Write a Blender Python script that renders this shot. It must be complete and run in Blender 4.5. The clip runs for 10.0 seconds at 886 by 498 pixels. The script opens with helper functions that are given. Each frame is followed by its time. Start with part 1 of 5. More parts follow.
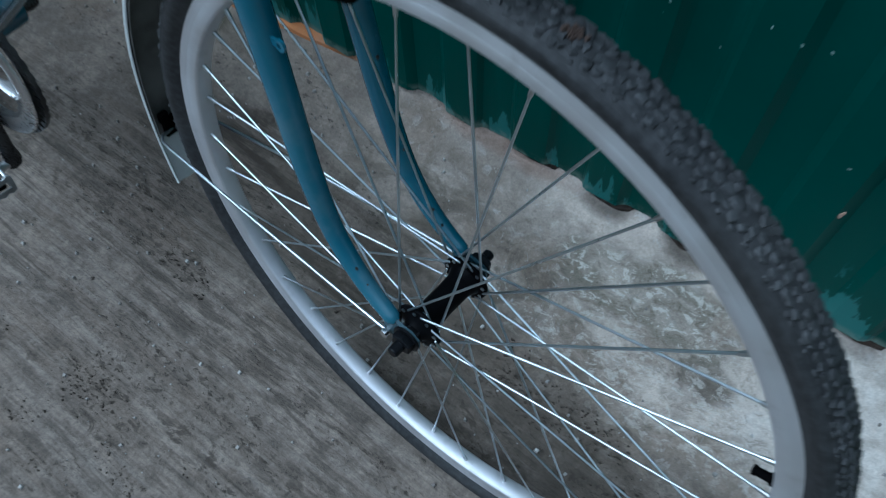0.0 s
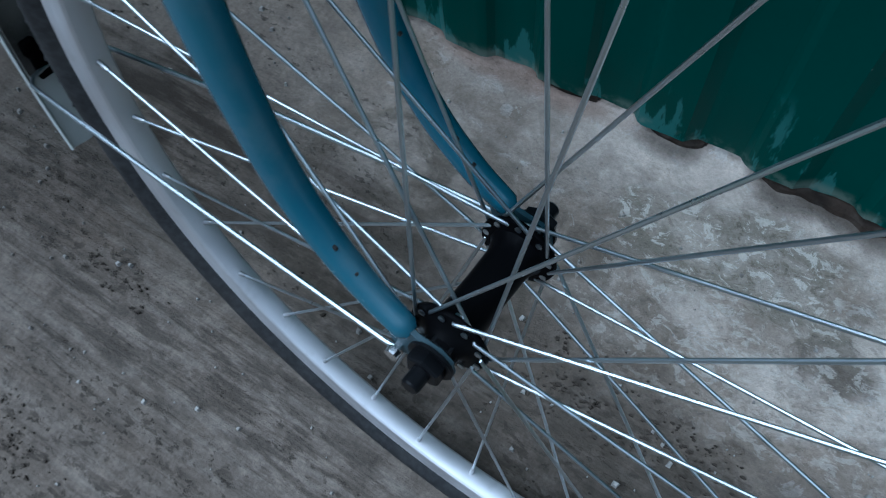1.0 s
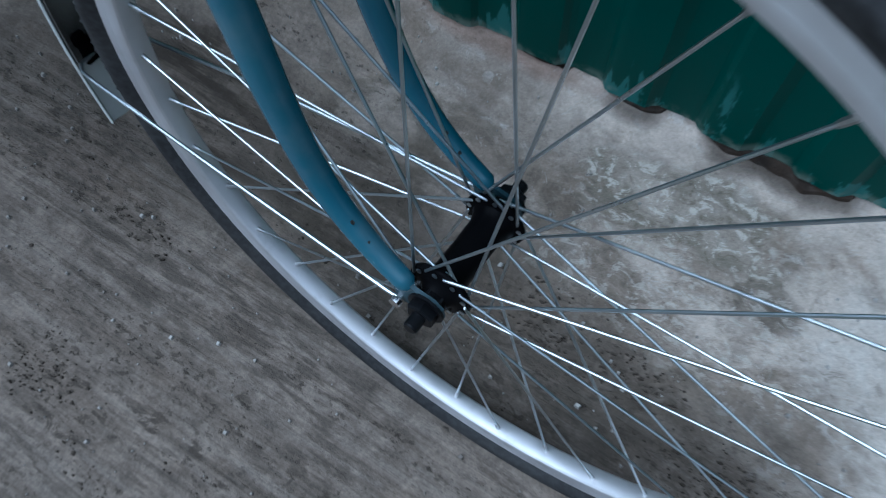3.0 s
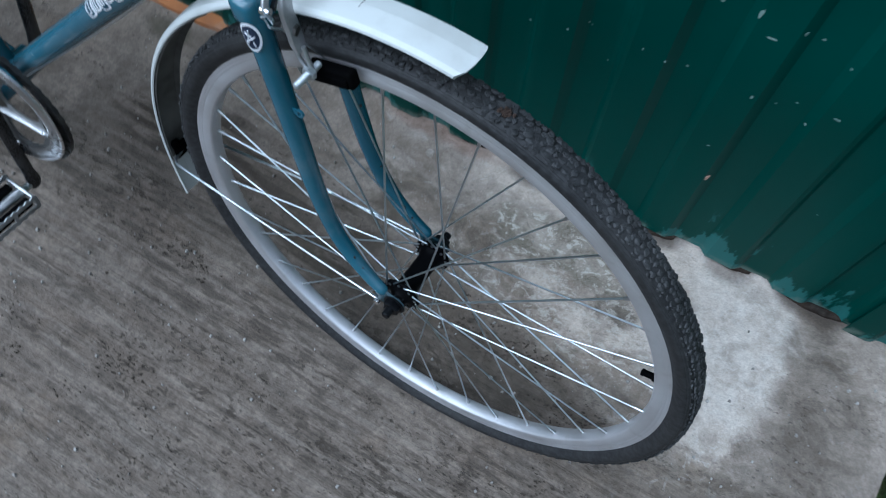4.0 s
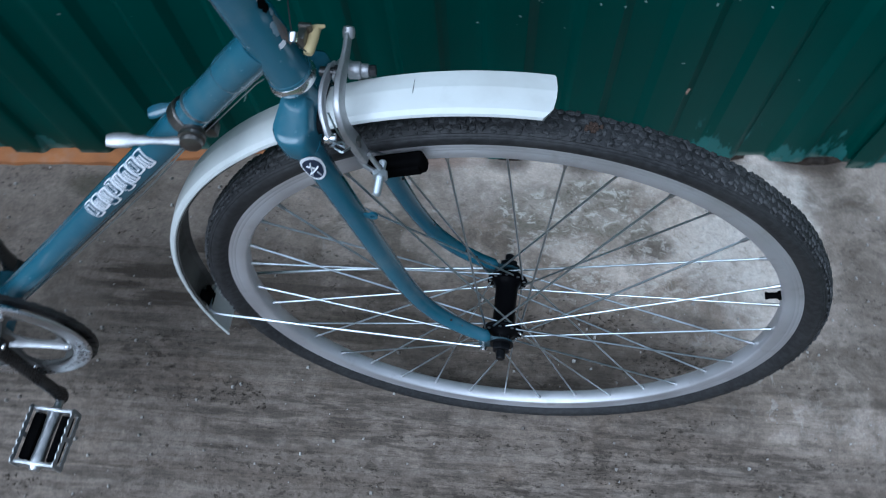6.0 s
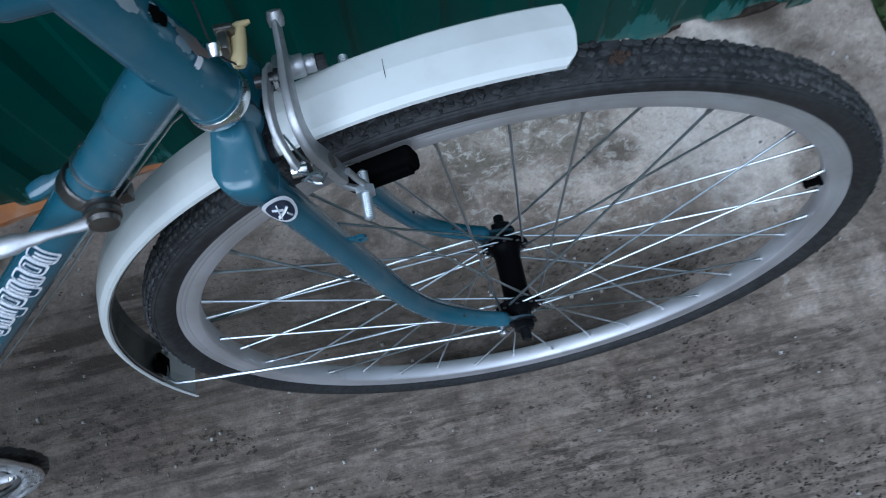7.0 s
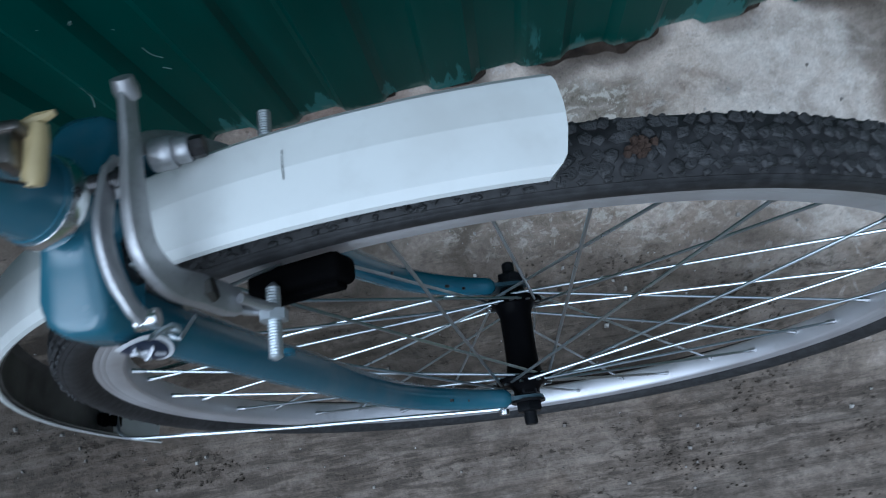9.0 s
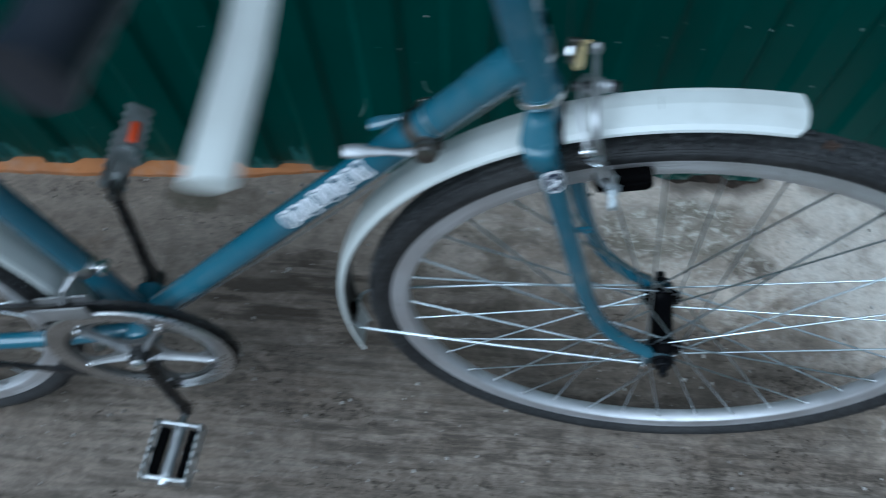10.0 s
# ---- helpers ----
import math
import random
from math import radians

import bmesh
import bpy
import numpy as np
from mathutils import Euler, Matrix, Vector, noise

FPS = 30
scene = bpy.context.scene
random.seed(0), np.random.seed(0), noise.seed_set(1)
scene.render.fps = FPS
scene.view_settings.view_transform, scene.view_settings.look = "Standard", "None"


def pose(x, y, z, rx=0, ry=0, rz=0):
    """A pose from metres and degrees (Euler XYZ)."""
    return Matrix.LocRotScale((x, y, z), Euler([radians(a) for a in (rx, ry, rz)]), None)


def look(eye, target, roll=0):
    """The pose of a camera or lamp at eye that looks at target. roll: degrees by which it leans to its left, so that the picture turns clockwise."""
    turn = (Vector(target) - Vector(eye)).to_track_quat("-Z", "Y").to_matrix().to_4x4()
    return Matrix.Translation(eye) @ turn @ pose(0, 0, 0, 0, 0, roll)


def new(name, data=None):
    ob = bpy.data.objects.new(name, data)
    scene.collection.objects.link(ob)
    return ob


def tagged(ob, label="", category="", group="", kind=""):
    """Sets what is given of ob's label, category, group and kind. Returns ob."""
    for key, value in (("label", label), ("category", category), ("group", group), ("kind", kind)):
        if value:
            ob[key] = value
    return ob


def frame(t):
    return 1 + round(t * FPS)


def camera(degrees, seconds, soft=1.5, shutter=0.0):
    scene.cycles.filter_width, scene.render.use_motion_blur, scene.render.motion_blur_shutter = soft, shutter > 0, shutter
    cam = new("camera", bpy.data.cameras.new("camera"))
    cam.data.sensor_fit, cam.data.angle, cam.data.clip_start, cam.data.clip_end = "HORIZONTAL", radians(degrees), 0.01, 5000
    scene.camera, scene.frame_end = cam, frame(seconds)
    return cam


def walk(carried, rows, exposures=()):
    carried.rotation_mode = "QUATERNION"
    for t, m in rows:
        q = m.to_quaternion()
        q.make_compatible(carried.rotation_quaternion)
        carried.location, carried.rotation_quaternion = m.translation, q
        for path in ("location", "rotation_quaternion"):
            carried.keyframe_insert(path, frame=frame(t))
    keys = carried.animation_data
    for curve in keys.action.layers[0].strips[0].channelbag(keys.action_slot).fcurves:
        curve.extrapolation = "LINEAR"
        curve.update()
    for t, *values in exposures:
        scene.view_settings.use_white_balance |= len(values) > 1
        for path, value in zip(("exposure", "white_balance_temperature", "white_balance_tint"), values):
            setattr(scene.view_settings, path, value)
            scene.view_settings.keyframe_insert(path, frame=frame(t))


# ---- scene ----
cam = camera(57.42, 10.0, soft=1.05, shutter=0.4)
PATH = [
    (0, 0.1873, -0.2089, 1.0153, 26.55, 1.67, 37.94),
    (0.5, 0.1281, -0.1740, 0.8411, 26.02, 1.93, 36.01),
    (1, 0.0919, -0.1352, 0.7522, 25.21, 3.53, 33.50),
    (1.5, 0.0850, -0.0960, 0.7007, 23.63, 4.47, 31.05),
    (2, 0.0850, -0.0940, 0.6922, 22.28, 4.97, 30.17),
    (2.5, 0.0882, -0.1166, 0.7293, 21.38, 4.68, 31.52),
    (2.7, 0.0898, -0.1291, 0.7662, 20.78, 3.90, 32.30),
    (3.8, 0.1828, -0.2539, 1.2040, 20.94, -0.56, 33.44),
    (4, 0.1911, -0.2834, 1.2591, 22.39, -0.96, 31.41),
    (4.5, 0.1529, -0.4133, 1.3328, 25.04, -0.86, 23.75),
    (5, 0.1066, -0.4675, 1.3527, 25.37, 0.16, 18.44),
    (5.5, 0.0432, -0.3962, 1.3120, 24.13, 2.14, 13.54),
    (5.7, 0.0274, -0.3406, 1.2956, 22.87, 2.75, 10.57),
    (6.8, -0.0921, -0.1930, 1.1870, 15.94, 0.65, -10.72),
    (7, -0.0924, -0.1634, 1.1523, 14.59, 1.18, -12.97),
    (7.2, -0.0741, -0.1308, 1.1000, 12.91, 2.12, -14.03),
    (7.5, -0.0393, -0.0900, 1.0201, 10.02, 3.57, -14.56),
    (8, -0.0080, -0.0368, 0.9337, 7.88, 5.41, -14.31),
    (8.5, -0.0000, -0.0214, 0.9608, 8.01, 6.27, -13.20),
    (9, -0.0109, -0.0425, 1.0269, 10.22, 5.05, -9.63),
    (9.5, -0.0504, -0.1396, 1.1714, 15.84, 2.69, -3.31),
    (9.6, -0.0650, -0.1648, 1.2005, 17.20, 2.32, -1.65),
    (9.8, -0.1219, -0.2287, 1.2472, 20.00, 1.68, 1.56),
    (10, -0.2187, -0.3045, 1.2791, 22.31, 0.99, 4.96),
]
walk(cam, [(t, pose(x, y, z, rx, ry, rz)) for t, x, y, z, rx, ry, rz in PATH],
     [(0.0, 0.14, 4660, -2), (0.5, 0.18, 4660, 0), (1.5, 0.04, 4670, 1), (2.5, 0.06, 4650, 2), (4.0, 0.28, 4930, 4), (5.5, 0.30, 4880, 5), (7.0, 0.04, 4900, 6), (8.5, -0.06, 4900, 5), (9.6, 0.02, 4880, 2), (10.0, 0.06, 4860, -1)])

# ---- world and light: bright overcast day, open sky above the fence ----
world = bpy.data.worlds.new("sky")
scene.world = world
world.use_nodes = True
_wn = world.node_tree.nodes
_sky = _wn.new("ShaderNodeTexSky")
_sky.sky_type = "NISHITA"
_sky.sun_disc = False
_sky.sun_elevation = radians(52)
_sky.sun_rotation = radians(200)
_sky.air_density, _sky.dust_density, _sky.ozone_density = 1.0, 3.0, 1.0
# an even cloud cover, brightest overhead, with the clear sky's tint mixed in
_co = _wn.new("ShaderNodeTexCoord")
_sep = _wn.new("ShaderNodeSeparateXYZ")
_cloud = _wn.new("ShaderNodeMapRange")
for _key, _value in (("From Min", 0.32), ("From Max", 1.0), ("To Min", 0.3), ("To Max", 15.0)):
    _cloud.inputs[_key].default_value = _value
_add = _wn.new("ShaderNodeMix")
_add.data_type, _add.blend_type = "RGBA", "MIX"
_add.inputs[0].default_value = 0.88
world.node_tree.links.new(_co.outputs["Generated"], _sep.inputs[0])
world.node_tree.links.new(_sep.outputs["Z"], _cloud.inputs["Value"])
world.node_tree.links.new(_sky.outputs[0], _add.inputs[6])
world.node_tree.links.new(_cloud.outputs["Result"], _add.inputs[7])
world.node_tree.links.new(_add.outputs[2], _wn["Background"].inputs["Color"])
_wn["Background"].inputs["Strength"].default_value = 0.092
_sun = new("sun", bpy.data.lights.new("sun", "SUN"))
_sun.data.energy, _sun.data.angle, _sun.data.color = 2.25, radians(56), (1.0, 0.98, 0.95)
_sun.matrix_basis = look((-1.10, -1.05, 1.95), (0, 0, 0))


# ---- materials ----
class Mat:
    """A node material being written: n() adds a node, link() joins sockets."""

    def __init__(self, name, rough=0.5, metal=0.0, spec=0.5):
        self.mat = bpy.data.materials.new(name)
        self.mat.use_nodes = True
        self.tree = self.mat.node_tree
        self.bsdf = self.tree.nodes["Principled BSDF"]
        self.bsdf.inputs["Roughness"].default_value = rough
        self.bsdf.inputs["Metallic"].default_value = metal
        self.bsdf.inputs["Specular IOR Level"].default_value = spec
        self.geo = self.n("ShaderNodeNewGeometry")
        self.pos = self.geo.outputs["Position"]

    def n(self, kind, **values):
        node = self.tree.nodes.new(kind)
        for key, value in values.items():
            node.inputs[key].default_value = value
        return node

    def link(self, a, b):
        self.tree.links.new(a, b)

    def scaled(self, sx, sy, sz, shift=(0, 0, 0)):
        m = self.n("ShaderNodeMapping")
        m.inputs["Scale"].default_value = (sx, sy, sz)
        m.inputs["Location"].default_value = shift
        self.link(self.pos, m.inputs["Vector"])
        return m.outputs["Vector"]

    def noise(self, scale, detail=4.0, rough=0.55, vector=None, distort=0.0):
        node = self.n("ShaderNodeTexNoise", Scale=scale, Detail=detail, Roughness=rough, Distortion=distort)
        self.link(vector or self.pos, node.inputs["Vector"])
        return node.outputs["Fac"]

    def ramp(self, fac, lo, hi, out_lo=0.0, out_hi=1.0):
        node = self.n("ShaderNodeMapRange")
        node.interpolation_type = "SMOOTHSTEP"
        self.link(fac, node.inputs["Value"])
        for key, value in (("From Min", lo), ("From Max", hi), ("To Min", out_lo), ("To Max", out_hi)):
            node.inputs[key].default_value = value
        return node.outputs["Result"]

    def math(self, op, a, b=None, c=None):
        node = self.n("ShaderNodeMath")
        node.operation = op
        for i, v in enumerate((a, b, c)):
            if v is None:
                continue
            if isinstance(v, (int, float)):
                node.inputs[i].default_value = v
            else:
                self.link(v, node.inputs[i])
        return node.outputs[0]

    def mix(self, fac, a, b):
        node = self.n("ShaderNodeMix")
        node.data_type = "RGBA"
        for i, v in ((0, fac), (6, a), (7, b)):
            if isinstance(v, (int, float)):
                node.inputs[i].default_value = v
            elif isinstance(v, tuple):
                node.inputs[i].default_value = (*v, 1.0)
            else:
                self.link(v, node.inputs[i])
        return node.outputs[2]

    def times(self, color, fac):
        node = self.n("ShaderNodeVectorMath")
        node.operation = "SCALE"
        self.link(color, node.inputs[0])
        self.link(fac, node.inputs["Scale"])
        return node.outputs[0]

    def xyz(self):
        node = self.n("ShaderNodeSeparateXYZ")
        self.link(self.pos, node.inputs[0])
        return node.outputs

    def done(self, color, rough=None, bump=None, strength=0.3, distance=0.002):
        if isinstance(color, tuple):
            self.bsdf.inputs["Base Color"].default_value = (*color, 1.0)
        else:
            self.link(color, self.bsdf.inputs["Base Color"])
        if rough is not None:
            self.link(rough, self.bsdf.inputs["Roughness"])
        if bump is not None:
            node = self.n("ShaderNodeBump", Strength=strength, Distance=distance)
            self.link(bump, node.inputs["Height"])
            self.link(node.outputs["Normal"], self.bsdf.inputs["Normal"])
        return self.mat


def simple(name, base, other, rough=0.4, metal=0.0, scale=60.0, spread=0.12, bump=0.1, spec=0.5, dust=0.0):
    """Paint, metal or rubber with two scales of unevenness, and dust settled on it."""
    m = Mat(name, rough, metal, spec)
    big, small = m.noise(scale * 0.15, 3), m.noise(scale * 3, 4)
    col = m.mix(m.ramp(big, 0.35, 0.7), base, other)
    col = m.mix(m.math("MULTIPLY", m.ramp(small, 0.5, 0.75), 0.35), col, other)
    if dust:
        col = m.mix(m.math("MULTIPLY", m.ramp(m.noise(scale * 0.5, 5), 0.45, 0.75), dust), col, (0.3, 0.27, 0.23))
    r = m.math("ADD", m.math("MULTIPLY", m.math("SUBTRACT", small, 0.5), spread * 2), rough)
    r = m.math("ADD", r, m.math("MULTIPLY", m.math("SUBTRACT", big, 0.5), spread * 2))
    return m.done(col, r, small, bump, 0.0006)


def concrete():
    m = Mat("old_concrete", 0.88, spec=0.25)
    x, y, _ = m.xyz()
    blotch = m.noise(3.2, 5, 0.6, distort=0.4)
    patch = m.noise(8.5, 7, 0.68, m.scaled(1, 1.15, 1, (1.7, 0.4, 0)), 0.6)
    cloud = m.noise(17.0, 5, 0.62, m.scaled(0.8, 1.2, 1, (8.3, 2.1, 0)), 0.8)
    mottle = m.noise(34.0, 6, 0.66, distort=0.5)
    # broom marks: a wavering comb of furrows about two centimetres apart, a little aslant
    comb = m.math("SUBTRACT", y, m.math("MULTIPLY", x, 0.04))
    phase = m.math("MULTIPLY", m.noise(1.0, 3, 0.55, m.scaled(1.0, 7, 2, (0.4, 0.7, 0))), 26.0)
    band = m.math("ADD", m.math("MULTIPLY", m.math("SINE", m.math("ADD", m.math("MULTIPLY", comb, 300.0), phase)), 0.14), m.noise(1.0, 3, 0.5, m.scaled(2.5, 60, 2, (0.4, 0.7, 0)), 0.2))
    groove = m.noise(1.0, 4, 0.60, m.scaled(4.2, 70, 2, (0, 0.3, 0)), 0.5)
    furrow = m.noise(1.0, 3, 0.5, m.scaled(1.3, 22, 2, (3, 1, 0)))
    fine = m.noise(1.0, 4, 0.6, m.scaled(8, 170, 2, (2, 7, 0)), 0.4)
    grain = m.noise(300.0, 4, 0.7)
    grit = m.noise(150.0, 5, 0.7, m.scaled(1, 1.1, 1, (1, 6, 0)))
    dots = m.noise(125.0, 4, 0.62, m.scaled(0.75, 1.25, 1))

    def less(fac):
        return m.math("SUBTRACT", 1.0, fac)

    def both(*some):
        out = some[0]
        for q in some[1:]:
            out = m.math("MULTIPLY", out, q)
        return out

    def centred(fac, amount):
        return m.math("MULTIPLY", m.math("SUBTRACT", fac, 0.5), amount)

    def stain(cx, cy, rx, ry, ragged=0.9):
        dx, dy = m.math("DIVIDE", m.math("SUBTRACT", x, cx), rx), m.math("DIVIDE", m.math("SUBTRACT", y, cy), ry)
        far = m.math("ADD", m.math("MULTIPLY", dx, dx), m.math("MULTIPLY", dy, dy))
        far = m.math("ADD", far, centred(patch, ragged * 4))
        return less(m.ramp(far, 0.25, 1.45))

    # tones: broad patches and the soft furrows left by the broom, strongest away from the fence
    col = m.mix(m.ramp(blotch, 0.30, 0.70), (0.132, 0.104, 0.082), (0.186, 0.151, 0.122))
    front = less(m.ramp(m.math("ADD", y, centred(blotch, 0.2)), 0.00, 0.16))
    col = m.mix(m.math("MULTIPLY", m.ramp(furrow, 0.36, 0.64), 0.2), col, (0.245, 0.212, 0.182))
    swept = both(front, m.ramp(patch, 0.34, 0.58, 0.30, 1.0))
    col = m.mix(both(m.ramp(band, 0.52, 0.66), swept, m.ramp(cloud, 0.40, 0.60, 0.04, 0.52)), col, (0.068, 0.056, 0.045))
    col = m.mix(both(less(m.ramp(band, 0.34, 0.46)), swept, m.ramp(cloud, 0.35, 0.65, 0.20, 0.04)), col, (0.285, 0.252, 0.217))
    col = m.mix(both(m.ramp(groove, 0.51, 0.60), front, m.ramp(cloud, 0.40, 0.58, 0.06, 0.58)), col, (0.066, 0.054, 0.043))
    col = m.mix(both(m.ramp(fine, 0.52, 0.60), front, m.ramp(mottle, 0.40, 0.60, 0.05, 0.38)), col, (0.078, 0.064, 0.052))
    col = m.mix(m.math("MULTIPLY", m.ramp(m.math("ADD", y, centred(patch, 0.16)), 0.14, 0.30), 0.55), col, (0.225, 0.186, 0.150))
    # pale cement wash along the fence: its edge runs aslant and wavers
    line = m.math("ADD", m.math("MULTIPLY", x, 0.25), m.math("MULTIPLY", m.math("MULTIPLY", x, x), 0.28))
    edge = m.math("ADD", m.math("SUBTRACT", y, 0.198), line)
    edge = m.math("ADD", edge, m.math("ADD", centred(blotch, 0.20), centred(patch, 0.16)))
    near = m.ramp(edge, -0.15, 0.04)
    east = m.ramp(m.math("ADD", x, centred(patch, 0.3)), -0.46, -0.16)
    west = less(m.ramp(m.math("ADD", x, m.math("ADD", centred(blotch, 0.20), centred(patch, 0.14))), 0.475, 0.525))
    wash = both(near, east, m.math("ADD", m.math("MULTIPLY", west, 0.55), 0.45))
    pale = m.mix(m.ramp(m.math("SUBTRACT", patch, m.ramp(edge, 0.05, 0.16, 0.0, 0.12)), 0.40, 0.59), (0.525, 0.450, 0.380), (0.300, 0.243, 0.194))
    pale = m.mix(both(m.ramp(cloud, 0.46, 0.66), m.ramp(edge, 0.02, 0.15, 0.70, 0.18)), pale, (0.205, 0.164, 0.126))
    smear = m.noise(11.0, 4, 0.55, m.scaled(1, 1.3, 1, (3.3, 8.1, 0)), 0.9)
    smoke = m.noise(5.2, 5, 0.6, m.scaled(1, 1, 1, (2.6, 5.7, 0)), 0.7)
    pale = m.mix(m.math("MULTIPLY", m.ramp(smoke, 0.48, 0.66), 0.55), pale, (0.150, 0.124, 0.100))
    chalk = m.ramp(m.noise(40.0, 7, 0.7, m.scaled(1, 1, 1, (2, 4, 0)), 0.8), 0.56, 0.62)
    pale = m.mix(m.math("MULTIPLY", chalk, m.ramp(smear, 0.40, 0.60, 0.62, 0.15)), pale, (0.55, 0.505, 0.455))
    pale = m.mix(m.math("MULTIPLY", m.ramp(smear, 0.52, 0.66), 0.36), pale, (0.185, 0.155, 0.128))
    flake = m.ramp(m.noise(26.0, 8, 0.72, m.scaled(1, 1, 1, (5, 9, 0)), 0.7), 0.53, 0.62)
    pale = m.mix(m.math("MULTIPLY", flake, m.ramp(patch, 0.42, 0.58, 0.08, 0.42)), pale, (0.185, 0.145, 0.110))
    white = both(stain(0.42, 0.25, 0.13, 0.17, 0.5), west)
    pale = m.mix(m.math("MULTIPLY", white, m.ramp(mottle, 0.35, 0.6, 0.75, 0.25)), pale, (0.58, 0.535, 0.48))
    col = m.mix(wash, col, pale)
    calm = m.math("SUBTRACT", 1.0, m.math("MULTIPLY", wash, 0.55))
    col = m.times(col, m.math("ADD", 1.0, both(m.ramp(mottle, 0.28, 0.70, 0.20, -0.24), calm)))
    col = m.times(col, m.math("ADD", 1.0, both(m.ramp(grit, 0.30, 0.70, 0.14, -0.16), calm)))
    # damp and oily places, most under the wheels
    damp = less(m.ramp(m.math("ABSOLUTE", m.math("SUBTRACT", y, 0.07)), 0.04, 0.24))
    oil = m.ramp(m.math("ADD", patch, m.math("MULTIPLY", damp, 0.13)), 0.53, 0.68)
    oil = both(oil, m.math("ADD", m.math("MULTIPLY", damp, 0.8), 0.2), less(m.math("MULTIPLY", wash, 0.85)))
    col = m.mix(m.math("MULTIPLY", oil, 0.4), col, (0.046, 0.036, 0.025))
    rust = m.math("MULTIPLY", m.ramp(m.noise(5.0, 7, 0.7, m.scaled(1, 1, 1, (4, 2, 0))), 0.52, 0.70), 0.36)
    col = m.mix(rust, col, (0.160, 0.116, 0.080))
    # single stains: streaky soil between the wheels, damp and mossy spots
    streak = m.ramp(m.noise(1.0, 4, 0.62, m.scaled(4.5, 38, 2, (1, 5, 0))), 0.44, 0.58)
    soil = both(m.math("MAXIMUM", stain(-0.52, 0.105, 0.20, 0.10), m.math("MULTIPLY", stain(-0.36, 0.09, 0.22, 0.09), 0.75)), m.math("ADD", m.math("MULTIPLY", streak, 0.70), 0.22))
    col = m.mix(soil, col, (0.038, 0.029, 0.021))
    mossy = both(stain(-0.18, 0.14, 0.24, 0.13), m.ramp(cloud, 0.44, 0.60, 0.02, 0.46))
    col = m.mix(mossy, col, (0.050, 0.042, 0.028))
    for cx, cy, rx, ry, deep in ((0.235, 0.225, 0.040, 0.032, 0.55), (-0.04, 0.24, 0.07, 0.045, 0.45), (0.55, 0.33, 0.06, 0.06, 0.45), (0.52, 0.03, 0.12, 0.06, 0.40), (0.03, 0.05, 0.22, 0.09, 0.28), (0.22, 0.06, 0.20, 0.06, 0.36), (0.60, 0.18, 0.08, 0.18, 0.45), (-0.66, 0.28, 0.06, 0.03, 0.4)):
        col = m.mix(both(stain(cx, cy, rx, ry), m.ramp(cloud, 0.36, 0.62, 0.45 * deep, 1.25 * deep)), col, (0.056, 0.044, 0.031))
    col = m.mix(m.math("MULTIPLY", stain(-0.735, 0.277, 0.055, 0.024), 0.6), col, (0.050, 0.046, 0.028))
    # soil against the fence, with the shade of its foot painted in as dark patches
    for cx, rx, deep in ((-0.005, 0.042, 0.75), (0.128, 0.050, 0.75), (0.205, 0.072, 0.85), (0.364, 0.046, 0.55), (0.511, 0.072, 0.85)):
        col = m.mix(m.math("MULTIPLY", stain(cx, 0.383 + 0.05 * cx, rx, 0.036, 0.40), deep), col, (0.046, 0.035, 0.026))
    col = m.mix(m.math("MULTIPLY", stain(-0.19, 0.372, 0.13, 0.030, 0.6), 0.55), col, (0.165, 0.092, 0.062))
    # flaking crust where the wash is thin
    crust = m.noise(58.0, 7, 0.72, m.scaled(0.8, 1.2, 1, (6, 1, 0)), 0.7)
    where = m.math("MAXIMUM", stain(0.06, 0.272, 0.085, 0.050, 0.8), stain(0.165, 0.290, 0.110, 0.055, 0.8))
    col = m.mix(both(where, m.ramp(cloud, 0.40, 0.60, 0.40, 0.82)), col, (0.172, 0.152, 0.117))
    thin = m.math("MAXIMUM", where, m.math("MULTIPLY", stain(0.20, 0.19, 0.26, 0.09), 0.6))
    col = m.mix(both(m.ramp(crust, 0.53, 0.58), thin, 0.85), col, (0.545, 0.50, 0.435))
    col = m.mix(both(less(m.ramp(crust, 0.40, 0.45)), thin, m.ramp(cloud, 0.4, 0.6, 0.30, 0.75)), col, (0.110, 0.090, 0.066))
    # smears of soil drawn out along the broom marks
    smudge = m.noise(1.0, 6, 0.68, m.scaled(15, 80, 2, (9, 4, 0)), 0.4)
    col = m.mix(both(m.ramp(smudge, 0.52, 0.63), front, m.ramp(cloud, 0.40, 0.60, 0.08, 0.48)), col, (0.058, 0.047, 0.037))
    col = m.mix(both(less(m.ramp(smudge, 0.34, 0.44)), front, 0.20), col, (0.245, 0.213, 0.180))
    trodden = m.math("MAXIMUM", stain(-0.22, -0.10, 0.24, 0.055), m.math("MAXIMUM", stain(0.02, -0.20, 0.22, 0.055), stain(0.30, -0.12, 0.20, 0.05)))
    col = m.mix(both(m.ramp(smudge, 0.45, 0.58), trodden, 0.62), col, (0.052, 0.042, 0.033))
    # trodden clumps of soil in long shallow drifts
    clump = m.noise(1.0, 7, 0.70, m.scaled(26, 62, 2, (4, 12, 0)), 0.5)
    drawn = m.noise(1.0, 4, 0.6, m.scaled(3.2, 13, 2, (6, 2, 0)))
    lying = m.math("MAXIMUM", stain(-0.27, -0.25, 0.32, 0.10), m.math("MAXIMUM", stain(0.03, -0.23, 0.26, 0.08), stain(-0.62, 0.02, 0.26, 0.10)))
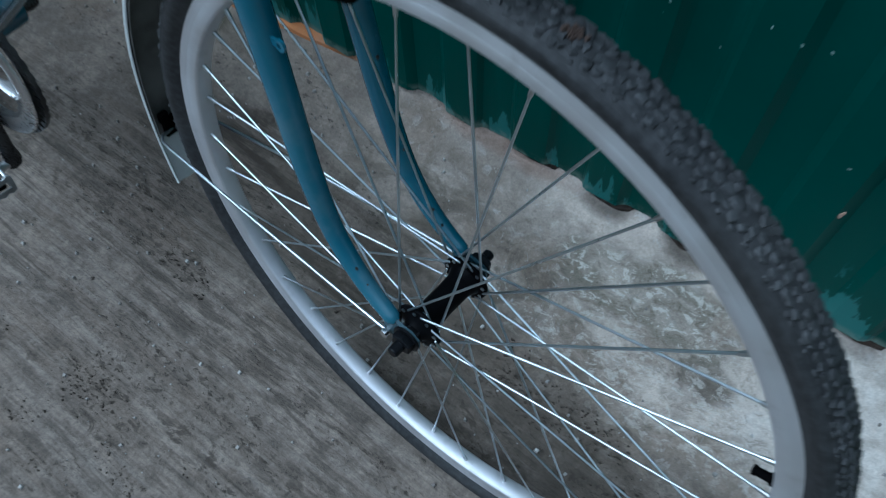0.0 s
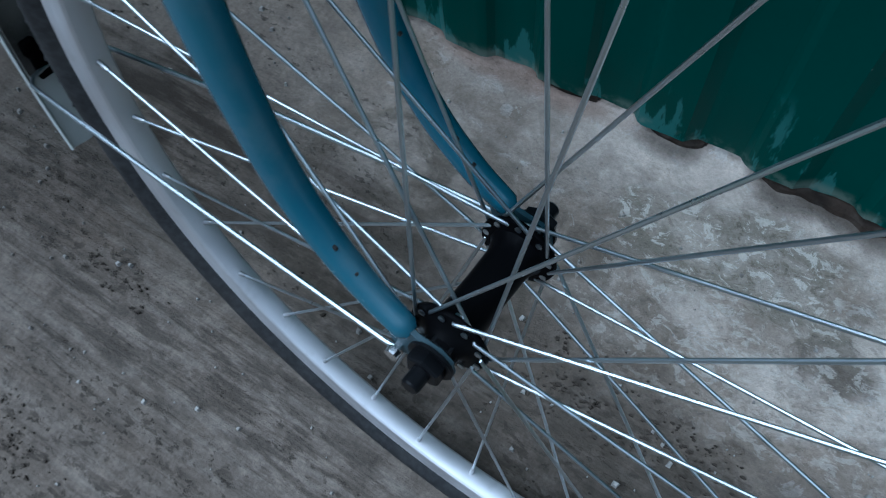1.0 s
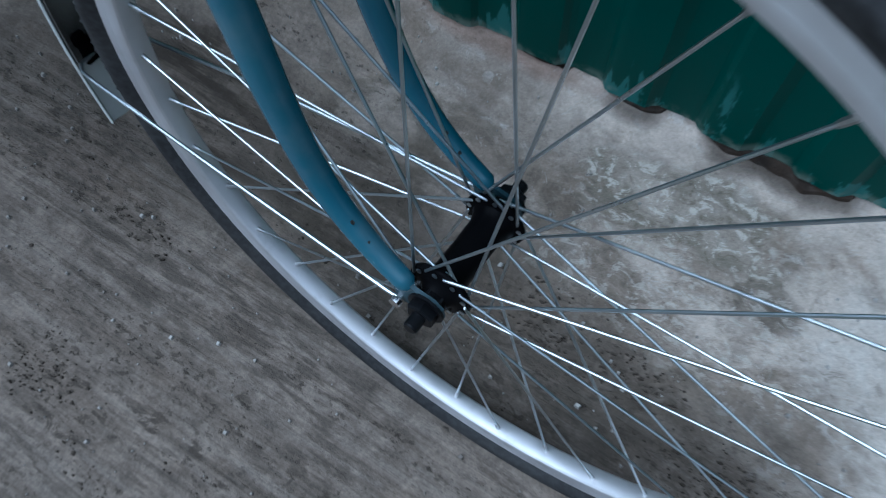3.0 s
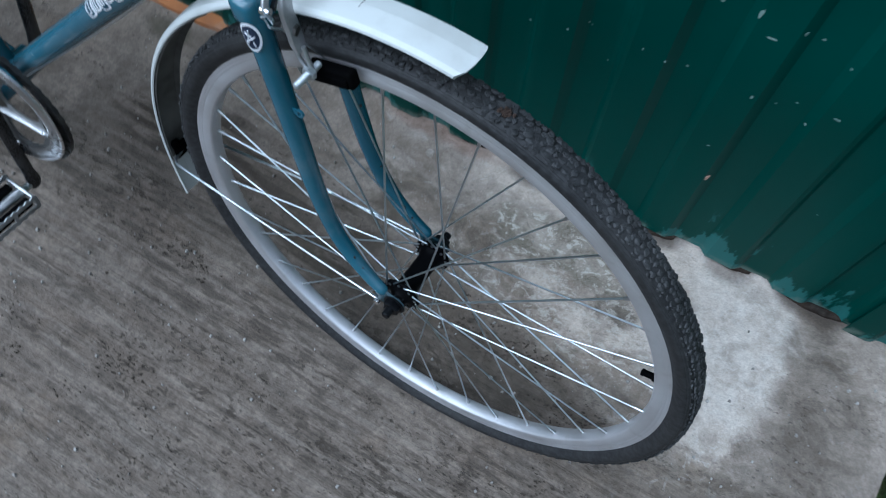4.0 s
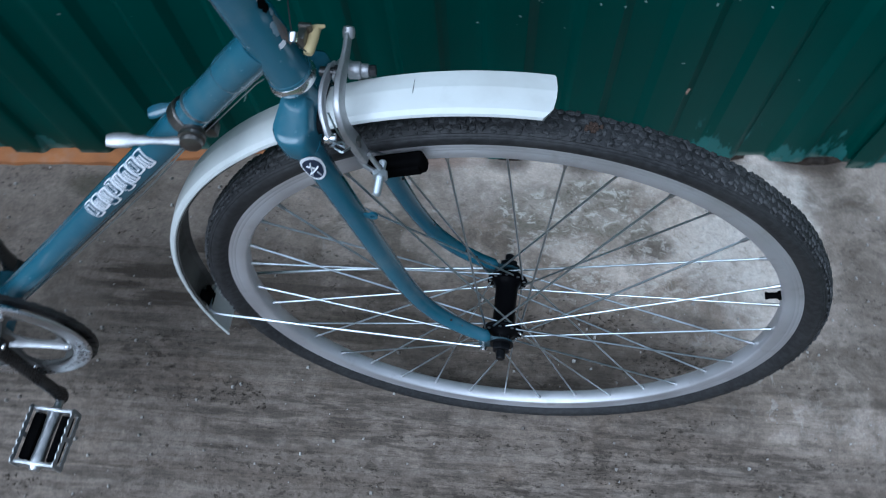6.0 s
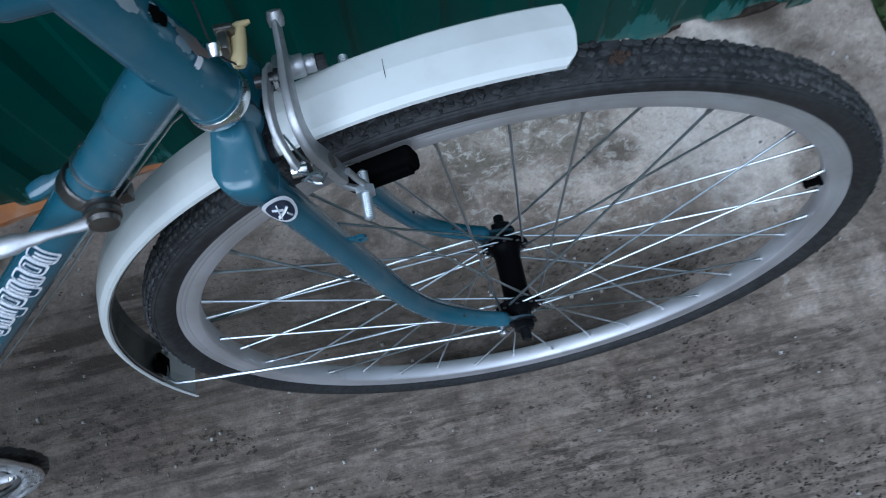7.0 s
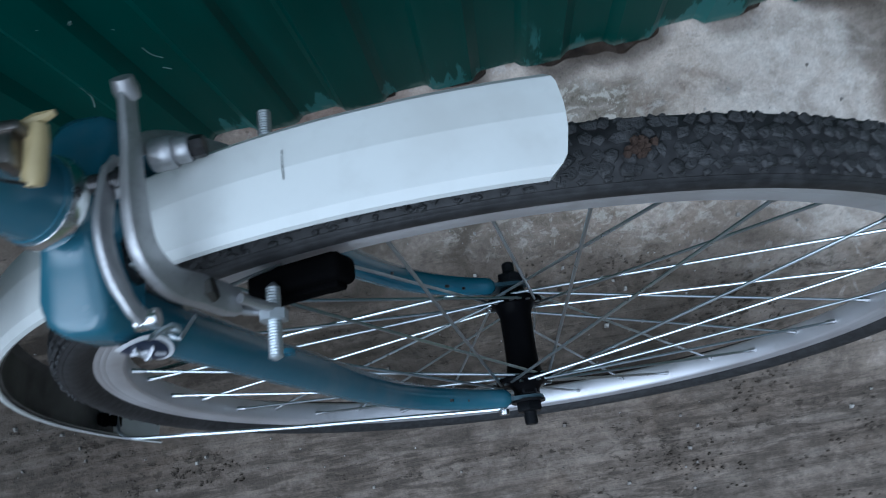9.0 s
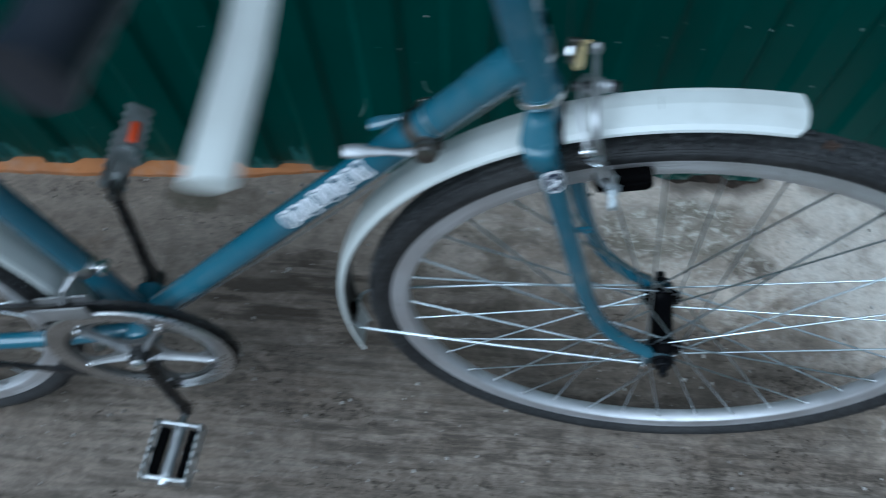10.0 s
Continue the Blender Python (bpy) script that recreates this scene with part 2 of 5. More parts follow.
    col = m.mix(both(m.ramp(clump, 0.54, 0.60), m.ramp(drawn, 0.42, 0.56), m.math("ADD", m.math("MULTIPLY", lying, 0.62), 0.12), front), col, (0.036, 0.028, 0.021))
    # specks of soil, in drifts, and the sand in the cement
    drift = m.ramp(m.noise(6.5, 6, 0.66, m.scaled(0.5, 2.4, 1, (7, 3, 0))), 0.47, 0.60)
    col = m.mix(both(drift, m.math("MULTIPLY", front, 0.22)), col, (0.085, 0.068, 0.053))
    clot = m.ramp(m.noise(64.0, 5, 0.66, m.scaled(0.7, 1.3, 1, (3, 8, 0)), 0.4), 0.54, 0.62)
    where = m.math("MAXIMUM", m.math("MULTIPLY", drift, m.math("ADD", m.math("MULTIPLY", front, 0.6), 0.08)), m.math("MULTIPLY", stain(0.04, 0.05, 0.26, 0.09), 0.6))
    col = m.mix(both(clot, where), col, (0.040, 0.031, 0.023))
    speck = both(m.ramp(dots, 0.58, 0.66), m.math("ADD", m.math("MULTIPLY", drift, 0.60), 0.12), less(m.math("MULTIPLY", wash, 0.7)))
    col = m.mix(speck, col, (0.030, 0.024, 0.018))
    col = m.times(col, m.ramp(grain, 0.25, 0.75, 0.87, 1.13))
    height = m.math("SUBTRACT", m.math("MULTIPLY", grain, 0.25), m.math("MULTIPLY", m.math("ADD", groove, m.math("MULTIPLY", band, 0.8)), m.math("MULTIPLY", front, 0.9)))
    height = m.math("SUBTRACT", height, m.math("MULTIPLY", mottle, 0.5))
    height = m.math("SUBTRACT", height, m.math("MULTIPLY", grit, 0.4))
    height = m.math("ADD", height, m.math("MULTIPLY", speck, 0.6))
    return m.done(col, m.ramp(oil, 0.0, 1.0, 0.9, 0.72), height, 0.7, 0.004)


def fence_paint():
    m = Mat("green_fence_paint", 0.42, spec=0.11)
    x, y, z = m.xyz()
    big = m.noise(2.5, 3)
    col = m.mix(m.ramp(big, 0.3, 0.7), (0.0006, 0.042, 0.0320), (0.0010, 0.054, 0.0420))
    runs = m.noise(1.0, 5, 0.6, m.scaled(22, 22, 1.6))
    col = m.mix(m.math("MULTIPLY", m.ramp(runs, 0.55, 0.75), 0.35), col, (0.008, 0.085, 0.068))
    # washed-out tongues above the foot of the sheet
    tongue = m.noise(1.0, 5, 0.65, m.scaled(19, 19, 5, (2, 0, 3)))
    low = m.math("SUBTRACT", 1.0, m.ramp(z, 0.005, 0.115))
    wear = m.ramp(m.math("ADD", tongue, m.math("MULTIPLY", low, 0.15)), 0.645, 0.685)
    wear = m.math("MULTIPLY", wear, m.math("SUBTRACT", 1.0, m.ramp(z, 0.09, 0.15)))
    col = m.mix(m.math("MULTIPLY", wear, 0.62), col, (0.055, 0.19, 0.180))
    rim = m.math("MULTIPLY", m.math("SUBTRACT", 1.0, m.ramp(z, 0.012, 0.03)), m.ramp(m.noise(40, 5), 0.42, 0.6))
    col = m.mix(m.math("MULTIPLY", rim, 0.55), col, (0.20, 0.24, 0.20))
    # small knocks to the primer, thickest along the rail behind
    band = m.math("MULTIPLY", m.ramp(z, 0.37, 0.415), m.math("SUBTRACT", 1.0, m.ramp(z, 0.43, 0.47)))
    chip = m.ramp(m.math("ADD", m.noise(75.0, 3, 0.5), m.math("MULTIPLY", band, 0.05)), 0.775, 0.79)
    col = m.mix(chip, col, (0.45, 0.5, 0.46))
    return m.done(col, m.math("ADD", m.math("MULTIPLY", runs, 0.2), 0.36), runs, 0.12, 0.003)


def grass_mat():
    m = Mat("grass", 0.6)
    col = m.mix(m.ramp(m.noise(30.0, 3), 0.3, 0.7), (0.022, 0.058, 0.012), (0.060, 0.110, 0.028))
    col = m.mix(m.math("MULTIPLY", m.geo.outputs["Random Per Island"], 0.6), col, (0.040, 0.034, 0.016))
    return m.done(col)


def earth_mat():
    m = Mat("weedy_earth", 0.95, spec=0.2)
    col = m.mix(m.ramp(m.noise(9.0, 6), 0.4, 0.6), (0.055, 0.045, 0.03), (0.05, 0.085, 0.022))
    col = m.mix(m.ramp(m.noise(0.4, 5), 0.4, 0.65), col, (0.075, 0.10, 0.035))
    return m.done(col, None, m.noise(60.0, 5), 0.8, 0.02)


def tyre_mat(name, dusty):
    m = Mat(name, 0.58, spec=0.42 if dusty else 0.30)
    a, b = m.noise(14.0, 4), m.noise(160.0, 4)
    col = m.mix(m.ramp(b, 0.35, 0.7), *(((0.020, 0.0202, 0.021), (0.042, 0.0425, 0.044)) if dusty else ((0.015, 0.015, 0.0157), (0.033, 0.033, 0.0345))))
    col = m.mix(m.math("MULTIPLY", m.ramp(a, 0.38, 0.7), 0.25 + 0.25 * dusty), col, (0.066, 0.065, 0.064) if dusty else (0.058, 0.056, 0.054))
    lump = m.math("MULTIPLY", m.ramp(m.geo.outputs["Random Per Island"], 0.35, 1.0), m.ramp(m.noise(26.0, 4), 0.35, 0.65))
    if dusty:
        col = m.mix(m.math("MULTIPLY", lump, 0.26), col, (0.105, 0.106, 0.110))
    return m.done(col, None, m.noise(420.0, 4, 0.6) if dusty else b, 0.9 if dusty else 0.4, 0.0016 if dusty else 0.001)


def rim_mat():
    m = Mat("rim_alloy", 0.34, 0.9)
    b = m.noise(240.0, 3)
    col = m.mix(m.ramp(m.noise(9.0, 4), 0.3, 0.7), (0.645, 0.635, 0.65), (0.735, 0.73, 0.75))
    col = m.mix(m.math("MULTIPLY", m.ramp(m.noise(45.0, 5), 0.55, 0.75), 0.3), col, (0.42, 0.40, 0.38))
    return m.done(col, m.ramp(m.noise(20.0, 5), 0.3, 0.7, 0.48, 0.62), b, 0.05, 0.0005)


CONCRETE, FENCE, GRASS, EARTH = concrete(), fence_paint(), grass_mat(), earth_mat()
TYRE, TREAD, RIM = tyre_mat("dark_rubber", 0), tyre_mat("dusty_rubber", 1), rim_mat()
BLUE = simple("blue_enamel", (0.022, 0.098, 0.145), (0.034, 0.118, 0.165), 0.21, 0.0, 40, 0.1, 0.05, 0.6, 0.12)
BLUE_WORN = simple("scuffed_dropout", (0.014, 0.045, 0.060), (0.09, 0.13, 0.15), 0.5, 0.2, 160, 0.1, 0.2)
for _key, _value in (("Coat Weight", 0.4), ("Coat Roughness", 0.14)):
    BLUE.node_tree.nodes["Principled BSDF"].inputs[_key].default_value = _value
WHITE = simple("white_plastic", (0.635, 0.652, 0.632), (0.535, 0.545, 0.522), 0.42, 0.0, 25, 0.06, 0.05, 0.4, 0.22)
CHROME = simple("chrome", (0.90, 0.90, 0.91), (0.78, 0.78, 0.78), 0.24, 1.0, 80, 0.08, 0.04)
OLDALLOY = simple("tarnished_alloy", (0.24, 0.225, 0.21), (0.09, 0.082, 0.075), 0.36, 0.95, 140, 0.12, 0.2, 0.5, 0.15)
BRAKE = simple("grey_brake_alloy", (0.50, 0.50, 0.51), (0.27, 0.265, 0.26), 0.44, 0.75, 110, 0.16, 0.25, 0.5, 0.2)
ALLOY = simple("dull_alloy", (0.56, 0.57, 0.58), (0.38, 0.38, 0.38), 0.38, 1.0, 90, 0.1, 0.1)
ZINC = simple("zinc_plate", (0.50, 0.54, 0.56), (0.34, 0.36, 0.37), 0.42, 0.75, 160, 0.1, 0.1)
STEEL = simple("spoke_steel", (0.60, 0.655, 0.69), (0.42, 0.455, 0.48), 0.33, 1.0, 60, 0.1, 0.03)
WEB = simple("dull_web", (0.30, 0.30, 0.295), (0.14, 0.14, 0.135), 0.40, 0.85, 60, 0.1, 0.1, 0.5, 0.2)
BRIGHTRING = simple("polished_ring", (0.74, 0.74, 0.75), (0.50, 0.50, 0.50), 0.30, 1.0, 70, 0.1, 0.1, 0.5, 0.15)
DARK = simple("dark_steel", (0.03, 0.03, 0.032), (0.06, 0.058, 0.055), 0.38, 0.7, 90, 0.1, 0.1, 0.5, 0.12)
BLACK = simple("black_enamel", (0.002, 0.002, 0.0025), (0.004, 0.004, 0.0045), 0.30, 0.0, 90, 0.05, 0.08, 0.02)
RUBBER = simple("black_rubber", (0.0015, 0.0015, 0.0018), (0.003, 0.003, 0.003), 0.7, 0.0, 120, 0.1, 0.25, 0.01)
GRIP = simple("black_grip_rubber", (0.010, 0.012, 0.018), (0.018, 0.020, 0.028), 0.34, 0.0, 120, 0.1, 0.25, 0.5)
GRIME_SHADE = simple("dirt_and_shade", (0.070, 0.066, 0.059), (0.185, 0.175, 0.158), 0.9, 0.0, 90, 0.05, 0.5, 0.2)
BLACKSTEEL = simple("black_steel", (0.012, 0.012, 0.013), (0.05, 0.048, 0.046), 0.28, 0.3, 120, 0.1, 0.1, 0.5)
BLACKNUT = simple("blackened_steel", (0.0035, 0.004, 0.005), (0.008, 0.008, 0.009), 0.34, 0.0, 160, 0.1, 0.15, 0.14)
CREAM = simple("yellowed_plastic", (0.50, 0.40, 0.20), (0.42, 0.33, 0.16), 0.5, 0.0, 120, 0.08, 0.1)
IVORY = simple("ivory_housing", (0.62, 0.56, 0.42), (0.5, 0.45, 0.34), 0.45, 0.0, 120, 0.08, 0.1)
ORANGE = simple("orange_reflector", (0.75, 0.10, 0.03), (0.6, 0.07, 0.02), 0.2, 0.0, 200, 0.05, 0.1)
RUST = simple("rust", (0.040, 0.023, 0.015), (0.016, 0.012, 0.010), 0.9, 0.0, 220, 0.05, 0.6)
NAVY = simple("navy_print", (0.012, 0.02, 0.05), (0.02, 0.03, 0.06), 0.35, 0.0, 90)
INLAY = simple("deep_blue_print", (0.008, 0.042, 0.072), (0.012, 0.055, 0.090), 0.35, 0.0, 90)
PRINT = simple("white_print", (0.82, 0.82, 0.84), (0.68, 0.69, 0.73), 0.4, 0.0, 300)
PLATE = simple("grey_pedal_plate", (0.30, 0.31, 0.31), (0.15, 0.155, 0.15), 0.42, 0.45, 120, 0.1, 0.15)
SCUFF = simple("scuffed_enamel", (0.16, 0.25, 0.30), (0.34, 0.36, 0.38), 0.5, 0.1, 260, 0.1, 0.2)
COPPER = simple("copper_badge", (0.30, 0.19, 0.15), (0.20, 0.22, 0.23), 0.4, 0.4, 300)
CLAY = simple("terracotta_sill", (0.40, 0.165, 0.060), (0.27, 0.115, 0.048), 0.9, 0.0, 60, 0.05, 0.6, 0.2, 0.3)
SOIL_SHADE = simple("soil_and_shade", (0.040, 0.028, 0.020), (0.012, 0.009, 0.007), 0.95, 0.0, 120, 0.05, 0.8, 0.2, 0.1)
DRYSOIL = simple("dry_soil", (0.078, 0.062, 0.049), (0.034, 0.027, 0.020), 0.95, 0.0, 40, 0.05, 0.8, 0.2)
CRUMB = simple("mortar_crumb", (0.42, 0.40, 0.37), (0.12, 0.10, 0.085), 0.9, 0.0, 30, 0.05, 0.5, 0.2)
PRIMER = simple("grey_primer", (0.22, 0.31, 0.28), (0.10, 0.18, 0.16), 0.7)
CHIPMAT = simple("bare_primer", (0.55, 0.33, 0.24), (0.5, 0.42, 0.36), 0.7)

# ---- geometry helpers: each returns (vertices, faces) ----
TAU = 2 * math.pi


def joined(*some):
    verts, faces = [], []
    for v, f in some:
        base = len(verts)
        verts += [Vector(p) for p in v]
        faces += [tuple(i + base for i in q) for q in f]
    return verts, faces


def placed(geo, m):
    return [m @ Vector(p) for p in geo[0]], geo[1]


def lathe(profile, n=48, a0=0.0, a1=TAU, ends=None):
    """A closed profile of (radius, y) turned about the y axis; ends(y) shortens a part turn at each profile point."""
    full = abs(a1 - a0 - TAU) < 1e-6
    rings = n if full else n + 1
    verts, faces, k = [], [], len(profile)
    for i in range(rings):
        s = i / n
        for r, y in profile:
            lo, hi = (a0 + ends(y)[0], a1 - ends(y)[1]) if ends else (a0, a1)
            a = lo + (hi - lo) * s
            verts.append((r * math.cos(a), y, r * math.sin(a)))
    for i in range(n):
        j = (i + 1) % rings
        for p in range(k):
            q = (p + 1) % k
            faces.append((i * k + p, i * k + q, j * k + q, j * k + p))
    if not full:
        faces += [tuple(range(k)), tuple(range(n * k, n * k + k))]
    return verts, faces


def spun(profile, n=24):
    """A solid of revolution about y: an open profile of (radius, y) from end to end, capped."""
    verts, faces, k = [], [], len(profile)
    for i in range(n):
        a = TAU * i / n
        verts += [(r * math.cos(a), y, r * math.sin(a)) for r, y in profile]
    for i in range(n):
        j = (i + 1) % n
        faces += [(i * k + p, i * k + p + 1, j * k + p + 1, j * k + p) for p in range(k - 1)]
    faces += [tuple(i * k for i in range(n)), tuple(i * k + k - 1 for i in range(n))]
    return verts, faces


def smooth_path(points, steps=6):
    """Catmull-Rom through the points."""
    p = [Vector(q) for q in points]
    p = [2 * p[0] - p[1], *p, 2 * p[-1] - p[-2]]
    out = []
    for i in range(1, len(p) - 2):
        for s in range(steps):
            t = s / steps
            out.append(0.5 * (2 * p[i] + (p[i + 1] - p[i - 1]) * t + (2 * p[i - 1] - 5 * p[i] + 4 * p[i + 1] - p[i + 2]) * t * t
                              + (3 * p[i] - p[i - 1] - 3 * p[i + 1] + p[i + 2]) * t ** 3))
    return [*out, p[-2]]


def sweep(path, radius, n=10, flat=1.0, up=(0, 1, 0), section=None, spin=0.0):
    """A tube along a path. radius: a number, or one for each point; flat squeezes it across; section: another outline."""
    path = [Vector(p) for p in path]
    verts, faces = [], []
    outline = section or [(math.cos(TAU * i / n + spin), flat * math.sin(TAU * i / n + spin)) for i in range(n)]
    k = len(outline)
    for i, p in enumerate(path):
        d = (path[min(i + 1, len(path) - 1)] - path[max(i - 1, 0)]).normalized()
        side = d.cross(Vector(up))
        if side.length < 1e-4:
            side = d.cross(Vector((1, 0, 0)))
        side.normalize()
        top = side.cross(d)
        r = radius if isinstance(radius, (int, float)) else radius[min(i, len(radius) - 1)]
        verts += [p + top * (u * r) + side * (v * r) for u, v in outline]
    for i in range(len(path) - 1):
        faces += [(i * k + q, i * k + (q + 1) % k, (i + 1) * k + (q + 1) % k, (i + 1) * k + q) for q in range(k)]
    faces += [tuple(range(k)), tuple(range((len(path) - 1) * k, len(path) * k))]
    return verts, faces


def block(size, m=None, bevel=0.0, segments=2):
    bm = bmesh.new()
    bmesh.ops.create_cube(bm, size=1.0)
    for v in bm.verts:
        v.co = Vector((v.co.x * size[0], v.co.y * size[1], v.co.z * size[2]))
    if bevel:
        bmesh.ops.bevel(bm, geom=bm.edges[:], offset=bevel, segments=segments, affect="EDGES", profile=0.5)
    bm.verts.index_update()
    out = [m @ v.co if m else v.co.copy() for v in bm.verts], [tuple(v.index for v in f.verts) for f in bm.faces]
    bm.free()
    return out


def at(x, y, z):
    return Matrix.Translation((x, y, z))


def basis(x, y, z, origin):
    m = Matrix((x, y, z)).transposed().to_4x4()
    m.translation = origin
    return m


def mesh_of(name, geo, mat, sharp=38):
    me = bpy.data.meshes.new(name)
    me.from_pydata([tuple(v) for v in geo[0]], [], geo[1])
    bm = bmesh.new()
    bm.from_mesh(me)
    bmesh.ops.recalc_face_normals(bm, faces=bm.faces)
    bm.to_mesh(me)
    bm.free()
    me.polygons.foreach_set("use_smooth", [True] * len(me.polygons))
    me.set_sharp_from_angle(angle=radians(sharp))
    me.materials.append(mat)
    return me


WORLD_OF = {}


def root(name, place, label, category, **tags):
    ob = new(name)
    ob.empty_display_size = 0.1
    ob.matrix_basis = WORLD_OF[ob] = Matrix.Translation(place)
    return tagged(ob, label, category, **tags)


def part(name, geo, mat, parent=None, label="", m=None, sharp=38):
    """One mesh object under a thing or a part. geo: (vertices, faces) or a mesh to share; m: its pose in the world."""
    ob = new(name, geo if isinstance(geo, bpy.types.Mesh) else mesh_of(name, geo, mat, sharp))
    WORLD_OF[ob] = m.copy() if m else Matrix.Identity(4)
    if parent:
        ob.parent = parent
        ob.matrix_basis = WORLD_OF[parent].inverted() @ WORLD_OF[ob]
    else:
        ob.matrix_basis = WORLD_OF[ob]
    return tagged(ob, label) if label else ob


# ---- the two frames of the bicycle: the steered front end and the main frame ----
HUB = Vector((0.0, 0.0, 0.3514))
WHEEL = basis((0.99946, -0.03276, 0.0), (0.03238, 0.98804, -0.15079), (0.00494, 0.15071, 0.98857), HUB)
CROWN = WHEEL @ Vector((-0.183, 0.0, 0.376))
FRAME = basis((0.99695, 0.078, 0.0), (-0.0771, 0.98552, -0.151), (-0.01178, 0.15054, 0.98853), CROWN)
REAR = FRAME @ at(-0.90, 0, -0.375)
BB = (-0.453, 0.0, -0.404)

# ---- ground ----
def fence_y(x):
    return 0.383 + 0.05 * x


def ground():
    size = 400
    v = [(-size, -size, -0.05), (size, -size, -0.05), (size, size, -0.05), (-size, size, -0.05)]
    ob = part("ground", (v, [(0, 1, 2, 3)]), EARTH)
    tagged(ob, "weedy dark earth round the concrete slab", "ground", kind="structure")


def slab():
    """The concrete strip in front of the fence, ending in an uneven edge above the grass."""
    nx, ny = 130, 90
    xs = [-3.6 + (0.70 + 3.6) * (1 - (1 - i / nx) ** 1.6) for i in range(nx + 1)]
    ys = [-2.6 + 3.5 * j / ny for j in range(ny + 1)]
    top, faces = [], []
    for i, x in enumerate(xs):
        for j, y in enumerate(ys):
            e = 0.006 + 0.010 * noise.noise((3.1, y * 9, 0.0)) + 0.02 * (0.3 - y) if i == nx else 0.0
            h = 0.0025 * noise.noise((x * 7, y * 7, 1.0)) + 0.0015 * noise.noise((x * 19, y * 19, 4.0)) - 0.002
            top.append((x + e, y, h - (0.004 if i == nx else 0.0)))
    w = ny + 1
    for i in range(nx):
        for j in range(ny):
            faces.append((i * w + j, (i + 1) * w + j, (i + 1) * w + j + 1, i * w + j + 1))
    rim = [i * w for i in range(nx + 1)] + [nx * w + j for j in range(1, w)] + [i * w + ny for i in range(nx - 1, -1, -1)] + [j for j in range(ny - 1, 0, -1)]
    base = len(top)
    top += [(top[i][0], top[i][1], -0.12) for i in rim]
    faces += [(rim[a], rim[(a + 1) % len(rim)], base + (a + 1) % len(rim), base + a) for a in range(len(rim))]
    ob = part("pavement", (top, faces), CONCRETE)
    tagged(ob, "old stained concrete slab with a pale cement wash by the fence", "pavement", kind="structure")


ground()
slab()


# ---- fence ----
def profile_y(x):
    """Trapezoid ribs, 0.12 m apart, standing 9 mm towards the slab."""
    t = ((x - 0.187) / 0.1205) % 1.0
    up = min(1.0, max(0.0, t / 0.085)) - min(1.0, max(0.0, (t - 0.51) / 0.085))
    return -0.0105 * up


def sheet(x0, x1, back, foot, seed):
    xs, x = [x0], x0
    while x < x1 - 1e-6:
        x = min(x1, x + 0.0066275)
        xs.append(x)
    zs = [0.0, 0.02, 0.06, 0.15, 0.5, 1.0, 1.5, 2.0]
    verts, faces = [], []
    for side in (0.0, 0.0016):
        for x in xs:
            low = foot + 0.006 * noise.noise((x * 11, seed, 0.0)) + 0.003 * noise.noise((x * 45, seed, 2.0))
            for z in zs:
                bow = 0.002 * noise.noise((x * 3, z * 2, seed))
                verts.append((x, fence_y(x) + profile_y(x) + back + side + bow, max(z, low) if z == 0.0 else z + 0.012))
    k, half = len(zs), len(xs) * len(zs)
    for i in range(len(xs) - 1):
        for j in range(k - 1):
            a = (i * k + j, (i + 1) * k + j, (i + 1) * k + j + 1, i * k + j + 1)
            faces += [a, tuple(q + half for q in reversed(a))]
        for j in (0, k - 1):
            faces.append((i * k + j, i * k + j + half, (i + 1) * k + j + half, (i + 1) * k + j))
    for i in (0, len(xs) - 1):
        faces += [(i * k + j, i * k + j + 1, i * k + j + 1 + half, i * k + j + half) for j in range(k - 1)]
    return verts, faces


fence = root("wall_north", (-1.0, fence_y(-1.0), 0.0), "dark green painted corrugated metal fence with worn foot", "fence", kind="structure")
edges = [-3.75, -2.59, -1.51, -0.43, 0.571]
for i in range(4):
    part("sheet", sheet(edges[i], edges[i + 1] + (0.03 if i < 3 else 0.0), -0.0022 * (i % 2), 0.010, i), FENCE, fence, sharp=20)
part("sheet", sheet(0.566, 0.722, -0.010, 0.001, 9), FENCE, fence, sharp=20)
for z in (0.42, 1.55):
    part("rail", block((4.40, 0.035, 0.05), at(-1.52, fence_y(-1.52) + 0.04, z) @ Matrix.Rotation(math.atan(0.05), 4, "Z"), 0.003), DARK, fence, "dark steel rail")
for x in (-3.4, -1.9, -0.4, 0.64):
    part("post", block((0.06, 0.06, 2.1), at(x, fence_y(x) + 0.09, 0.93), 0.004), DARK, fence, "dark steel post")
def chip(x, z, wide, tall, seed):
    """A ragged flake of missing paint."""
    rnd = random.Random(seed)
    out = [rnd.uniform(0.6, 1.25) for _ in range(9)]
    v = [(x + wide * q * g * math.cos(TAU * i / 9), fence_y(x) + profile_y(x + wide * q * g * math.cos(TAU * i / 9)) - lift, z + tall * q * g * math.sin(TAU * i / 9))
         for g, lift in ((1.0, -0.001), (0.9, 0.0028)) for i, q in enumerate(out)]
    return v, [(i, (i + 1) % 9, 9 + (i + 1) % 9, 9 + i) for i in range(9)] + [tuple(range(9, 18))]


